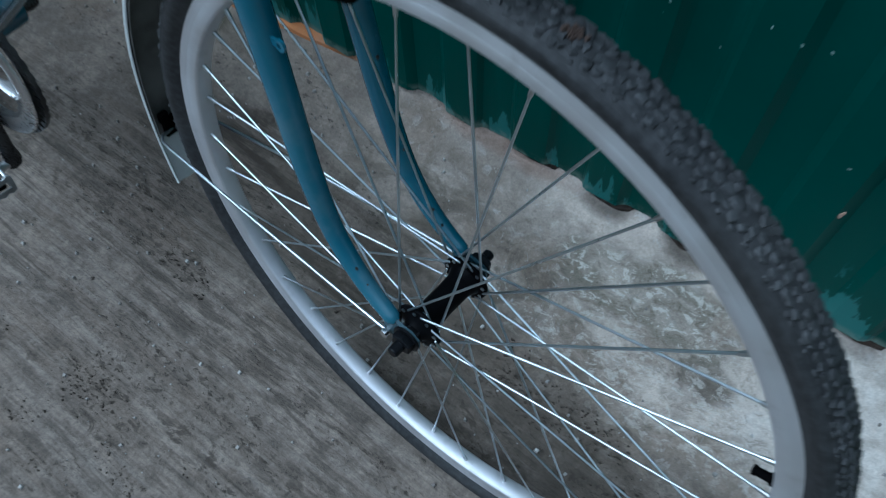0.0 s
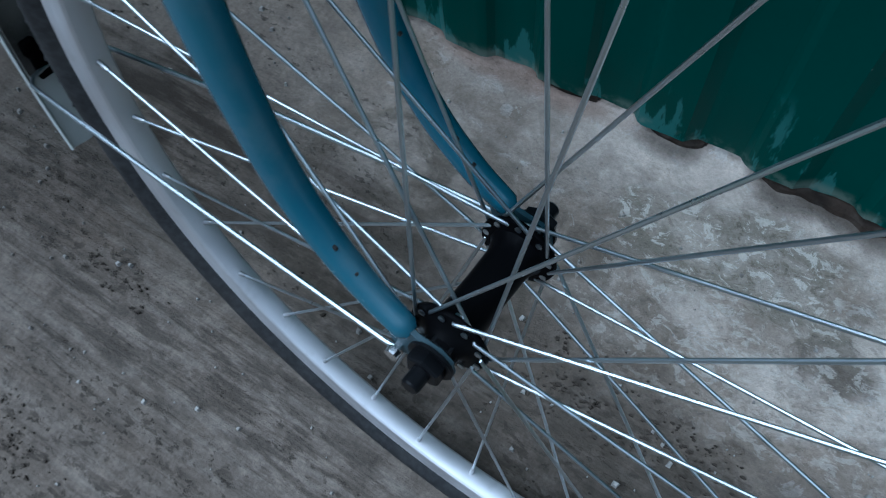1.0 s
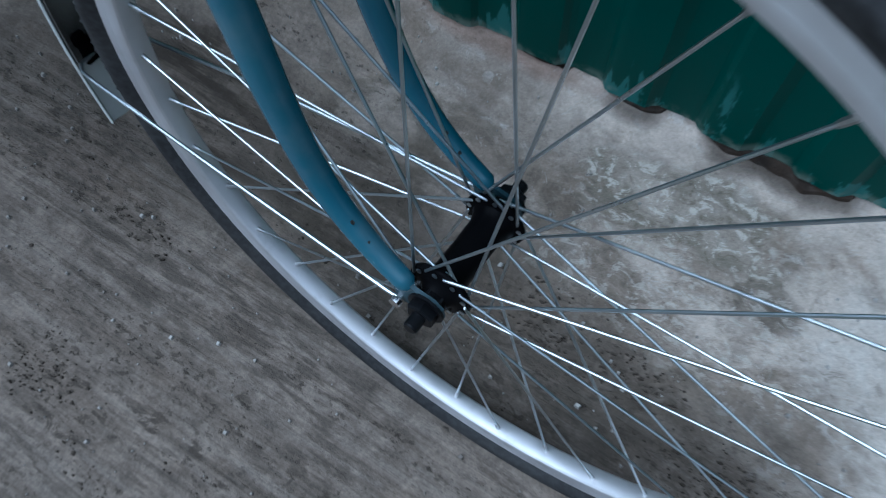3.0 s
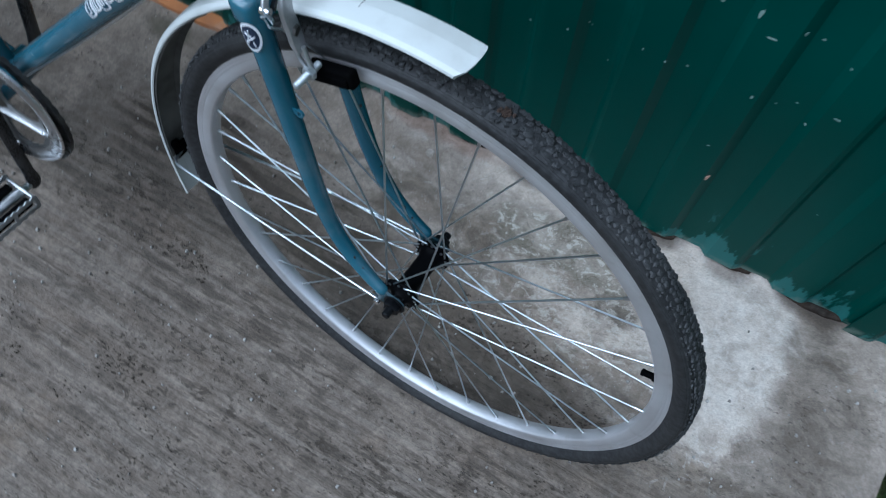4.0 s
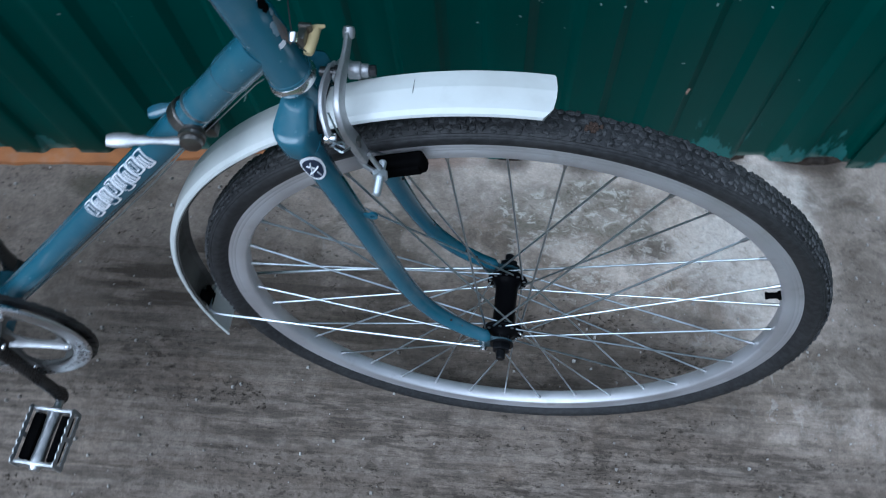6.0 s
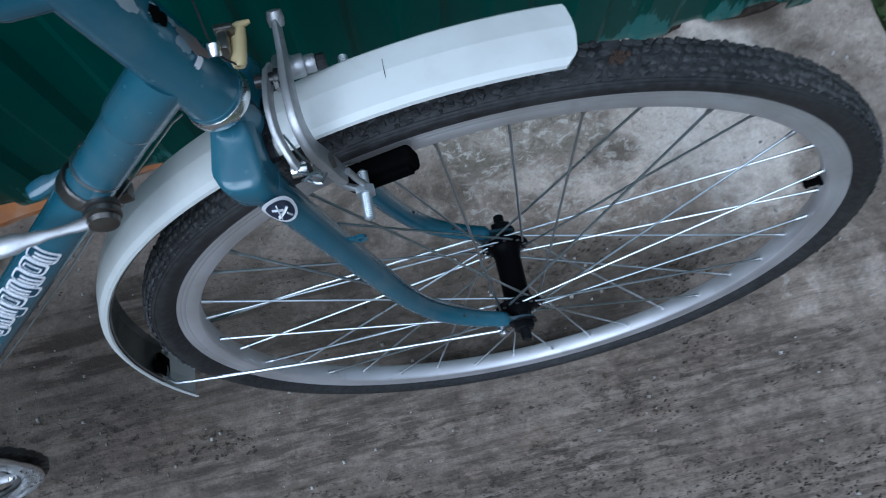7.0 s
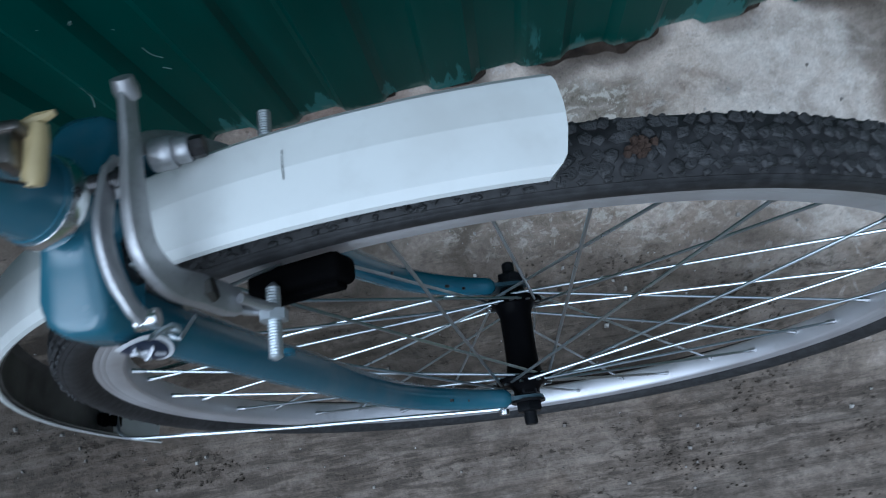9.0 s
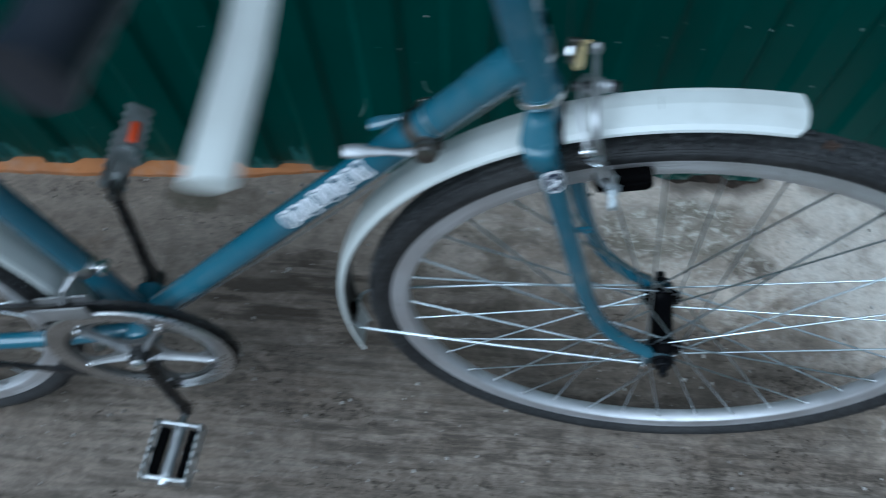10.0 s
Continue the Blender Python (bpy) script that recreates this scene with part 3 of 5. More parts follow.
part("paint_chip", chip(0.250, 0.226, 0.0035, 0.0065, 1), CHIPMAT, fence, "bare pinkish chip in the paint")
CHIPS = [(0.156, 0.546, 3, 3), (0.199, 0.560, 4, 8), (0.222, 0.533, 8, 2), (0.251, 0.556, 3, 4), (0.270, 0.551, 4, 2), (0.335, 0.454, 6, 2), (0.311, 0.531, 3, 3), (0.288, 0.441, 3, 2),
         (0.239, 0.430, 3, 4), (0.268, 0.425, 2, 2), (0.404, 0.245, 2, 2), (0.153, 0.422, 3, 2), (-0.058, 0.380, 5, 2), (-0.003, 0.406, 3, 2), (0.096, 0.430, 2, 2), (0.127, 0.425, 2, 2), (-0.351, 0.366, 3, 3)]
for i, (x, z, wide, tall) in enumerate(CHIPS):
    part("paint_chip", chip(x, z, wide * 0.0007, tall * 0.0009, i), PRIMER, fence, "pale chip in the green paint")
for line in (((-0.412, 0.236), (-0.414, 0.215), (-0.420, 0.195), (-0.427, 0.178)), ((-0.322, 0.280), (-0.320, 0.262), (-0.313, 0.250)), ((-0.322, 0.230), (-0.316, 0.222))):
    part("scratch", sweep(smooth_path([(x, fence_y(x) + profile_y(x) - 0.0022, z) for x, z in line], 4), 0.0011, 6), PRIMER, fence, "curved pale scratch in the paint")


def sill():
    """The low clay-coloured footing that shows under the sheets."""
    verts, faces, n = [], [], 190
    for i in range(n + 1):
        x = -3.7 + 3.30 * i / n
        fade = max(0.0, min(1.0, (-0.46 - x) / 0.22))
        out = (0.026 + 0.008 * noise.noise((x * 6, 5.0, 0)) + 0.005 * noise.noise((x * 31, 1.0, 0))) * (0.1 + 0.9 * fade)
        h = (0.012 + 0.005 * noise.noise((x * 9, 8.0, 0))) * (0.1 + 0.9 * fade)
        y = fence_y(x)
        verts += [(x, y + 0.03, -0.01), (x, y + 0.03, h), (x, y - out * 0.55, h), (x, y - out, h * 0.55), (x, y - out - 0.003, -0.01)]
    for i in range(n):
        faces += [(i * 5 + q, i * 5 + (q + 1) % 5, i * 5 + 5 + (q + 1) % 5, i * 5 + 5 + q) for q in range(5)]
    faces += [tuple(range(5)), tuple(range(n * 5, n * 5 + 5))]
    return verts, faces


tagged(part("footing", sill(), CLAY), "crumbling orange clay footing under the green fence", "footing", kind="structure")


HOLLOWS = [(-0.175, -0.095, 0.006), (-0.037, 0.028, 0.013), (0.086, 0.172, 0.014), (0.150, 0.264, 0.017), (0.330, 0.398, 0.008), (0.452, 0.570, 0.015), (0.600, 0.680, 0.006)]


def hollow(x):
    """How far the strip of soil and shade shows in front of the sheets."""
    return max(d * math.sin(math.pi * (x - a) / (b - a)) ** 0.6 if a < x < b else 0.0 for a, b, d in HOLLOWS)


def soil_shade_strip():
    """Soil under the sheets, coloured dark for the shade in the gap as well."""
    verts, faces, n = [], [], 320
    for i in range(n + 1):
        x = -0.45 + 1.14 * i / n
        deep = hollow(x)
        wide = deep * (1.0 + 0.5 * noise.noise((x * 40, 7.0, 0))) if deep > 0 else -0.012
        h = 0.0035 + 0.002 * noise.noise((x * 60, 3.0, 0)) if deep > 0 else -0.004
        y = fence_y(x)
        verts += [(x, y + 0.05, -0.012), (x, y + 0.05, h), (x, y - wide * 0.4, h), (x, y - wide * 0.8, h * 0.5), (x, y - wide - 0.003, -0.012)]
    for i in range(n):
        faces += [(i * 5 + q, i * 5 + (q + 1) % 5, i * 5 + 5 + (q + 1) % 5, i * 5 + 5 + q) for q in range(5)]
    faces += [tuple(range(5)), tuple(range(n * 5, n * 5 + 5))]
    return verts, faces


tagged(part("soil_shade_strip", soil_shade_strip(), SOIL_SHADE), "dark strip of soil and painted shade under the fence foot", "soil", kind="stuff")

# ---- grass beyond the slab, crumbs on it ----
def grass():
    """Thin blades among low broad-leaved weeds."""
    rnd = random.Random(4)
    verts, faces = [], []
    for _ in range(3000):
        x, y = 0.735 + 1.9 * rnd.random() ** 2.4, min(1.1, rnd.gauss(0.0, 0.55))
        h, a, lean = 0.03 + 0.06 * rnd.random(), TAU * rnd.random(), 0.02 + 0.04 * rnd.random()
        w = 0.0016 + 0.002 * rnd.random()
        dx, dy = math.cos(a), math.sin(a)
        b = len(verts)
        for s, ww in ((0, 0.7), (0.5, 1.0), (1.0, 0.05)):
            px, py, pz = x + dx * lean * s * s, y + dy * lean * s * s, -0.055 + h * s
            verts += [(px - dy * w * ww, py + dx * w * ww, pz), (px + dy * w * ww, py - dx * w * ww, pz)]
        faces += [(b, b + 1, b + 3, b + 2), (b + 2, b + 3, b + 5, b + 4)]
    for _ in range(4200):
        x, y = 0.735 + 1.2 * rnd.random() ** 2.0, min(1.1, rnd.gauss(0.1, 0.5))
        z = -0.045 + 0.045 * rnd.random() ** 1.5
        size, a, tip = 0.007 + 0.010 * rnd.random(), TAU * rnd.random(), rnd.uniform(-0.5, 0.4)
        dx, dy = math.cos(a), math.sin(a)
        b = len(verts)
        for s, ww in ((-1.0, 0.08), (-0.5, 0.52), (0.1, 0.62), (0.6, 0.40), (1.0, 0.04)):
            px, py, pz = x + dx * size * s, y + dy * size * s, z + tip * size * s - 0.25 * size * s * s
            verts += [(px - dy * size * ww, py + dx * size * ww, pz + 0.12 * size * ww), (px, py, pz - 0.10 * size * ww), (px + dy * size * ww, py - dx * size * ww, pz + 0.12 * size * ww)]
        for k in range(4):
            c = b + 3 * k
            faces += [(c, c + 1, c + 4, c + 3), (c + 1, c + 2, c + 5, c + 4)]
    return verts, faces


tagged(part("grass", grass(), GRASS), "low green weeds and grass beside the concrete edge", "grass", kind="stuff")


def crumbs():
    rnd = random.Random(9)
    parts = []
    for i in range(900):
        x, y = -1.2 + 1.85 * rnd.random(), -0.75 + 1.08 * rnd.random()
        r = 0.0008 + 0.0022 * rnd.random() ** 3
        pts = []
        for u, v in ((0, 0), (1, 0), (1, 1), (0, 1)):
            pts.append((x + r * (2 * u - 1) * (0.6 + 0.8 * rnd.random()), y + r * (2 * v - 1) * (0.6 + 0.8 * rnd.random())))
        h = r * (0.5 + rnd.random() * 0.7)
        v = [(px, py, -0.004) for px, py in pts] + [(x + (px - x) * 0.6, y + (py - y) * 0.6, h) for px, py in pts]
        parts.append((v, [(0, 1, 5, 4), (1, 2, 6, 5), (2, 3, 7, 6), (3, 0, 4, 7), (4, 5, 6, 7)]))
    return joined(*parts)


tagged(part("crumbs", crumbs(), CRUMB), "scattered grit and mortar crumbs on the concrete", "grit", kind="stuff")



def clods():
    """Dark soil in drifts along the furrows: small crumbs and flat smears."""
    rnd = random.Random(17)
    verts, faces, count = [], [], 0
    while count < 5200:
        x, y = -1.5 + 2.15 * rnd.random(), -0.85 + 1.05 * rnd.random()
        d = noise.noise((x * 2.2, y * 5.0, 3.0)) + 0.8 * noise.noise((x * 9, y * 22, 6.0)) + 0.45 * noise.noise((x * 30, y * 60, 9.0))
        under = 0.10 * math.exp(-((x - 0.02) / 0.22) ** 2 - ((y - 0.03) / 0.05) ** 2) - 0.35 * max(0.0, min(1.0, (y - 0.06) / 0.08))
        if d + under < 0.28 + 0.62 * rnd.random() or (y > 0.16 - 0.3 * x and rnd.random() < 0.8):
            continue
        count += 1
        flat = rnd.random() < 0.13
        r = 0.0012 + 0.0014 * rnd.random() ** 2 if flat else 0.0005 + 0.0014 * rnd.random() ** 2
        h = 0.0009 if flat else r * 0.8
        k, turn, b = 9 if flat else 5, TAU * rnd.random(), len(verts)
        out = [r * rnd.uniform(0.55, 1.3) for _ in range(k)]
        for ring, z in ((1.0, -0.005), (0.72, h - 0.0006)):
            verts += [(x + 1.6 * q * ring * math.cos(turn + TAU * i / k), y + 0.8 * q * ring * math.sin(turn + TAU * i / k), z) for i, q in enumerate(out)]
        faces += [(b + i, b + (i + 1) % k, b + k + (i + 1) % k, b + k + i) for i in range(k)] + [tuple(range(b + k, b + 2 * k))]
    return verts, faces


tagged(part("soil_crumbs", clods(), DRYSOIL), "dark soil crumbs drifted along the furrows of the concrete", "soil", kind="stuff")

# ---- the bicycle ----
bike = root("bicycle", (-0.45, -0.07, 0.0), "blue touring bicycle with white mudguards leaning on the green fence", "bicycle")

# wheels: meshes made once, shared by the front and the rear
RIM_SIDE = [(0.3035, 0.0100), (0.3050, 0.0120), (0.3080, 0.0130), (0.3150, 0.0131), (0.3158, 0.0127), (0.3168, 0.0131),
            (0.3186, 0.0131), (0.3195, 0.0127), (0.3206, 0.0131), (0.3222, 0.0131), (0.3230, 0.0127), (0.3239, 0.0131), (0.3250, 0.0131), (0.3262, 0.0122), (0.3250, 0.0105), (0.3170, 0.0095)]
RIM_SIDE = [(r, 0.80 * y) for r, y in RIM_SIDE]
RIM_GEO = lathe([*[(r, -y) for r, y in reversed(RIM_SIDE)], (0.3026, -0.005), (0.3022, 0.0), (0.3026, 0.005), *RIM_SIDE], 144)
TYRE_SIDE = [(0.3230, 0.0108), (0.3268, 0.0136), (0.3300, 0.0165), (0.3340, 0.0186), (0.3385, 0.0190), (0.3410, 0.0184), (0.3416, 0.0176), (0.3424, 0.0179), (0.3436, 0.0171), (0.3441, 0.0163), (0.3450, 0.0163), (0.3483, 0.0105), (0.3497, 0.0055)]
TYRE_SIDE = [(r, 0.91 * y) for r, y in TYRE_SIDE]
TYRE_GEO = lathe([*[(r, -y) for r, y in TYRE_SIDE], (0.3502, 0.0), *reversed(TYRE_SIDE)], 144)


def knob(r, y, a, size, skew=0.0, tilt=0.0):
    """One tread block on the tyre's crown."""
    sx, sy, sz = size
    v = []
    for z, g in ((-0.5, 1.0), (0.45, 0.62)):
        for px, py in ((-1, -1), (1, -1), (1, 1), (-1, 1)):
            v.append(Vector((px * sx * g / 2 + py * skew, py * sy * g / 2, z * sz)))
    m = Matrix.Rotation(-a, 4, "Y") @ at(r, y, 0) @ Matrix.Rotation(tilt, 4, "Z") @ Matrix(((0, 0, 1, 0), (0, 1, 0, 0), (-1, 0, 0, 0), (0, 0, 0, 1)))
    return [m @ p for p in v], [(0, 1, 5, 4), (1, 2, 6, 5), (2, 3, 7, 6), (3, 0, 4, 7), (4, 5, 6, 7)]


def lump(r, y, a, long, wide, tall, tilt, rnd):
    """One worn tread block: a low uneven dome on the tyre's crown."""
    v, k = [], rnd.choice((4, 5, 5, 6))
    out = [rnd.uniform(0.80, 1.40) for _ in range(k)]
    lean = rnd.uniform(-0.15, 0.15)
    for g, z in ((1.0, -0.0012), (0.86, 0.70 * tall), (0.58, tall)):
        for i, q in enumerate(out):
            t = TAU * i / k + tilt
            v.append(Vector((math.cos(t) * long * q * g / 2, math.sin(t) * wide * q * g / 2, z * (1 + lean * math.cos(t)))))
    m = Matrix.Rotation(-a, 4, "Y") @ at(r, y, 0) @ Matrix(((0, 0, 1, 0), (0, 1, 0, 0), (-1, 0, 0, 0), (0, 0, 0, 1)))
    faces = [(j * k + i, j * k + (i + 1) % k, j * k + k + (i + 1) % k, j * k + k + i) for j in (0, 1) for i in range(k)]
    return [m @ p for p in v], [*faces, tuple(range(2 * k, 3 * k))]


def tread():
    rnd, count = random.Random(2), 300
    some = []
    for i in range(count):
        a = TAU * i / count
        j = lambda d: rnd.uniform(-d, d)
        for s in (-1, 1):
            some.append(lump(0.3501, s * 0.0038 + j(0.0012), a + s * TAU / count / 4 + j(0.005), rnd.uniform(0.0058, 0.0094), rnd.uniform(0.0058, 0.0090), rnd.uniform(0.0004, 0.0014), j(0.8), rnd))
            some.append(lump(0.3486, s * 0.0102 + j(0.0010), a - s * TAU / count / 4 + j(0.005), rnd.uniform(0.0056, 0.0090), rnd.uniform(0.0050, 0.0074), rnd.uniform(0.0003, 0.0012), j(0.8), rnd))
            if i % 3 != 1:
                some.append(lump(0.3462, s * 0.0138 + j(0.0004), a + j(0.006), rnd.uniform(0.0036, 0.0058), rnd.uniform(0.0022, 0.0034), rnd.uniform(0.0002, 0.0010), j(0.5), rnd))
    return joined(*some)


def hub_body(half):
    f = half - 0.0005
    side = [(0.0128, 0.0), (0.0132, f - 0.012), (0.0150, f - 0.006), (0.0170, f - 0.003), (0.0235, f - 0.0016), (0.0240, f), (0.0235, f + 0.0016),
            (0.0165, f + 0.0028), (0.0125, f + 0.0050), (0.0100, f + 0.0085), (0.0100, f + 0.0110)]
    return spun([*[(r, -y) for r, y in reversed(side[1:])], *side], 40)


def spoke(k, side, turn, half, inside):
    """From the flange hole, with its bent elbow, to the rim."""
    a = radians(2.11 + 10 * k)
    h = a + turn * radians(62)
    fr, fy = 0.0205, side * half
    y0 = fy + side * (-0.0022 if inside else 0.0022)
    hole = Vector((fr * math.cos(h), y0, fr * math.sin(h)))
    end = Vector((0.302 * math.cos(a), side * 0.002, 0.302 * math.sin(a)))
    d = (end - hole).normalized()
    back = Vector((hole.x, fy + side * (0.0030 if inside else -0.0030), hole.z))
    path = [back, Vector((hole.x, fy, hole.z)), hole + d * 0.0012, hole + d * 0.004, end]
    head = placed(spun([(0.0008, -0.0006), (0.0021, -0.0002), (0.0018, 0.0008)], 8), at(*back))
    return joined(sweep(path, 0.00115, 8), head), d


def wheel(name, m, half, front):
    rim = part(name + "_rim", RIM_MESH, RIM, bike, "brushed silver alloy rim", m)
    tyre = part(name + "_tyre", TYRE_MESH, TYRE, bike, "worn black rubber tyre", m)
    part("tread", TREAD_MESH, TYRE, tyre, "small worn tread blocks, grey with dust", m)
    hub = part(name + "_hub", mesh_of("hub", hub_body(half), BLACK, 30), BLACK, bike, "black enamelled wheel hub", m)
    kinds = ((2, -1, 1, False), (0, -1, -1, True), (3, 1, 1, False), (1, 1, -1, True))
    for k, side, turn, inside in kinds:
        geo, d = spoke(k, side, turn, half, inside)
        me = mesh_of("spoke", geo, STEEL)
        a = radians(2.11 + 10 * k)
        foot = Vector((0.3022 * math.cos(a), side * 0.002, 0.3022 * math.sin(a)))
        nip = mesh_of("nipple", sweep([foot + d * 0.002, foot - d * 0.0015, foot - d * 0.009, foot - d * 0.0105], [0.0024, 0.0021, 0.0019, 0.0014], 8), ALLOY)
        for i in range(9):
            turned = m @ Matrix.Rotation(-radians(40 * i), 4, "Y")
            part("spoke", me, STEEL, rim, "", turned)
            part("nipple", nip, ALLOY, rim, "", turned)
    va = radians(17.4)
    stem = sweep([Vector((r * math.cos(va), 0, r * math.sin(va))) for r in (0.306, 0.2995, 0.2985, 0.2895, 0.2890, 0.2868, 0.2862)],
                 [0.0052, 0.0050, 0.0036, 0.0035, 0.0042, 0.0040, 0.0026], 12)
    part("valve", stem, RUBBER, rim, "black rubber valve with its cap", m)
    return rim, tyre, hub


RIM_MESH, TYRE_MESH, TREAD_MESH = mesh_of("rim", RIM_GEO, RIM, 25), mesh_of("tyre", TYRE_GEO, TYRE, 50), mesh_of("tread", tread(), TREAD, 60)
front_rim, front_tyre, front_hub = wheel("front", WHEEL @ Matrix.Rotation(radians(-0.3), 4, "X"), 0.0335, True)
rear_rim, rear_tyre, rear_hub = wheel("rear", REAR, 0.0335, False)

_rnd = random.Random(31)
part("tread_wound", joined(lump(0.3512, -0.0010, radians(80.6), 0.0110, 0.0070, 0.0012, 0.2, _rnd),
                           *[lump(0.3516, _rnd.uniform(-0.005, 0.004), radians(_rnd.gauss(80.6, 0.5)), _rnd.uniform(0.0015, 0.0042), _rnd.uniform(0.0015, 0.004), _rnd.uniform(0.0008, 0.0022), 0, _rnd) for _ in range(26)]),
     RUST, front_tyre, "torn rust-brown patch in the tread", WHEEL)


def axle_end(side, reach):
    """Locknut, washer, hexagon nut and the threaded end."""
    hexa = sweep([(0, side * 0.0505, 0), (0, side * 0.0515, 0), (0, side * 0.0570, 0), (0, side * 0.0582, 0)], [0.0102, 0.0111, 0.0111, 0.0098], 6, up=(0, 0, 1))
    return joined(sweep([(0, side * 0.040, 0), (0, side * reach, 0), (0, side * (reach + 0.0012), 0)], [0.0054, 0.0054, 0.0044], 14, up=(0, 0, 1)),
                  sweep([(0, side * 0.0488, 0), (0, side * 0.0508, 0)], 0.0138, 24, up=(0, 0, 1)), hexa)


for name, hub, m in (("front", front_hub, WHEEL), ("rear", rear_hub, REAR @ at(0, 0, 0))):
    for side in (-1, 1):
        lock = sweep([(0, side * q, 0) for q in (0.0370, 0.0380, 0.0448, 0.0456)], [0.0098, 0.0108, 0.0108, 0.0098], 6, up=(0, 0, 1), spin=0.3)
        part("lock_nut", placed(lock, at(0, side * (0.013 if name == "rear" else 0.0), 0)), BLACKNUT, hub, "black hexagon lock nut", m, 20)
        geo = axle_end(side, 0.0672)
        if name == "rear":
            geo = placed(geo, at(0, side * 0.013, 0))
        part("axle_nut", geo, BLACKNUT, hub, "black axle nut on its threaded end", m)

# fork
def blade(side):
    pts = [(-0.1715, 0.0372, 0.338), (-0.169, 0.038, 0.330), (-0.163, 0.039, 0.312), (-0.143, 0.0415, 0.246), (-0.118, 0.0435, 0.160), (-0.104, 0.0445, 0.118),
           (-0.087, 0.0455, 0.080), (-0.065, 0.046, 0.049), (-0.040, 0.0465, 0.026), (-0.018, 0.047, 0.012)]
    path = smooth_path([(x, side * y, z) for x, y, z in pts], 5)
    n = len(path) - 1
    radii = [0.0142 - 0.0066 * max(0.0, (i / n - 0.12) / 0.88) ** 0.9 for i in range(n + 1)]
    tip = path[-1] + (path[-1] - path[-2]).normalized() * 0.004
    return sweep([*path, tip], [*radii, 0.0045], 16, 0.80, (0, 1, 0))


def dropout(side):
    """Flat forged end with the axle slot, and an eyelet for the mudguard stay."""
    y = side * 0.0475
    outline = [(-0.024, 0.020), (-0.010, 0.012), (0.004, 0.0115), (0.0115, 0.006), (0.013, -0.004), (0.008, -0.0125), (0.0045, -0.013), (-0.0045, -0.013), (-0.010, -0.011),
               (-0.018, -0.014), (-0.024, -0.012), (-0.026, -0.004), (-0.030, 0.010)]
    v = [(x, y - 0.0016, z) for x, z in outline] + [(x, y + 0.0016, z) for x, z in outline]
    k = len(outline)
    return v, [tuple(range(k)), tuple(range(k, 2 * k)), *[(i, (i + 1) % k, (i + 1) % k + k, i + k) for i in range(k)]]


STEER = Vector((-0.259, 0.0, 0.966)).normalized()
C0 = Vector((-0.183, 0.0, 0.376))
fork = part("fork", joined(blade(-1), blade(1)), BLUE, bike, "blue enamelled steel fork blades", WHEEL)
tilt = Matrix.Rotation(-math.atan2(0.259, 0.966), 4, "Y")


def crown_lug():
    """A forged shoulder: sloped top, a firm edge outside, hollowed beneath."""
    half = [(0.0, 0.3690), (0.0110, 0.3685), (0.0150, 0.3670), (0.0240, 0.3645), (0.0440, 0.3605), (0.0490, 0.3590), (0.0510, 0.3535), (0.0516, 0.3400),
            (0.0500, 0.3368), (0.0270, 0.3368), (0.0235, 0.3405), (0.0200, 0.3450), (0.0, 0.3480)]
    outline = [*half, *[(-y, z) for y, z in reversed(half[1:-1])]]
    verts, faces, n, k = [], [], 12, len(outline)
    for i in range(n + 1):
        u = -1 + 2 * i / n
        g = (1 - abs(u) ** 3.2 * 0.93) ** (1 / 2.6)
        for y, z in outline:
            x = -0.183 - 0.268 * (z - 0.376) + (0.0176 if u < 0 else 0.0118) * (0.60 + 0.40 * min(1.0, abs(y) / 0.040)) * u
            verts.append((x, y * (0.66 + 0.34 * g), 0.355 + (z - 0.355) * (0.86 + 0.14 * g)))
    for i in range(n):
        faces += [(i * k + q, i * k + (q + 1) % k, (i + 1) * k + (q + 1) % k, (i + 1) * k + q) for q in range(k)]
    faces += [tuple(range(k)), tuple(range(n * k, n * k + k))]
    return verts, faces


part("fork_crown", crown_lug(), BLUE, fork, "blue fork crown with sloped shoulders", WHEEL, 62)
part("crown_neck", sweep([C0 + STEER * q for q in (-0.030, -0.0150, -0.0115, -0.0080, -0.0045, -0.0035, 0.0)], [0.0125, 0.0125, 0.0122, 0.0120, 0.0120, 0.0165, 0.0175], 32, up=(0, 1, 0)), BLUE, fork, "", WHEEL, 50)
for x, z, size in ((-0.1245, 0.184, 0.0016), (-0.0955, 0.098, 0.0012), (-0.0600, 0.0455, 0.0018), (-0.0480, 0.0330, 0.0013), (-0.1450, 0.2520, 0.0012)):
    for side in (-1, 1):
        fx = x + 0.004 * side
        part("paint_knock", placed(spun([(0.0003, -0.0012), (size, -0.0008), (size, 0.0008), (0.0003, 0.0012)], 8), at(fx + 0.0060, side * (0.0447 - 0.012 * max(0.0, z - 0.1)) - 0.0040, z + 0.0052)), DARK, fork, "small dark knock in the paint", WHEEL)
part("lamp_eye", joined(lathe([(0.0022, -0.0012), (0.0048, -0.0012), (0.0048, 0.0012), (0.0022, 0.0012)], 16), block((0.008, 0.0022, 0.006), at(-0.006, 0, 0))), BLUE, fork, "small blue mounting eye", WHEEL @ at(-0.126, -0.0425, 0.248))
for side in (-1, 1):
    part("dropout", dropout(side), BLUE_WORN, fork, "scuffed flat dropout", WHEEL)

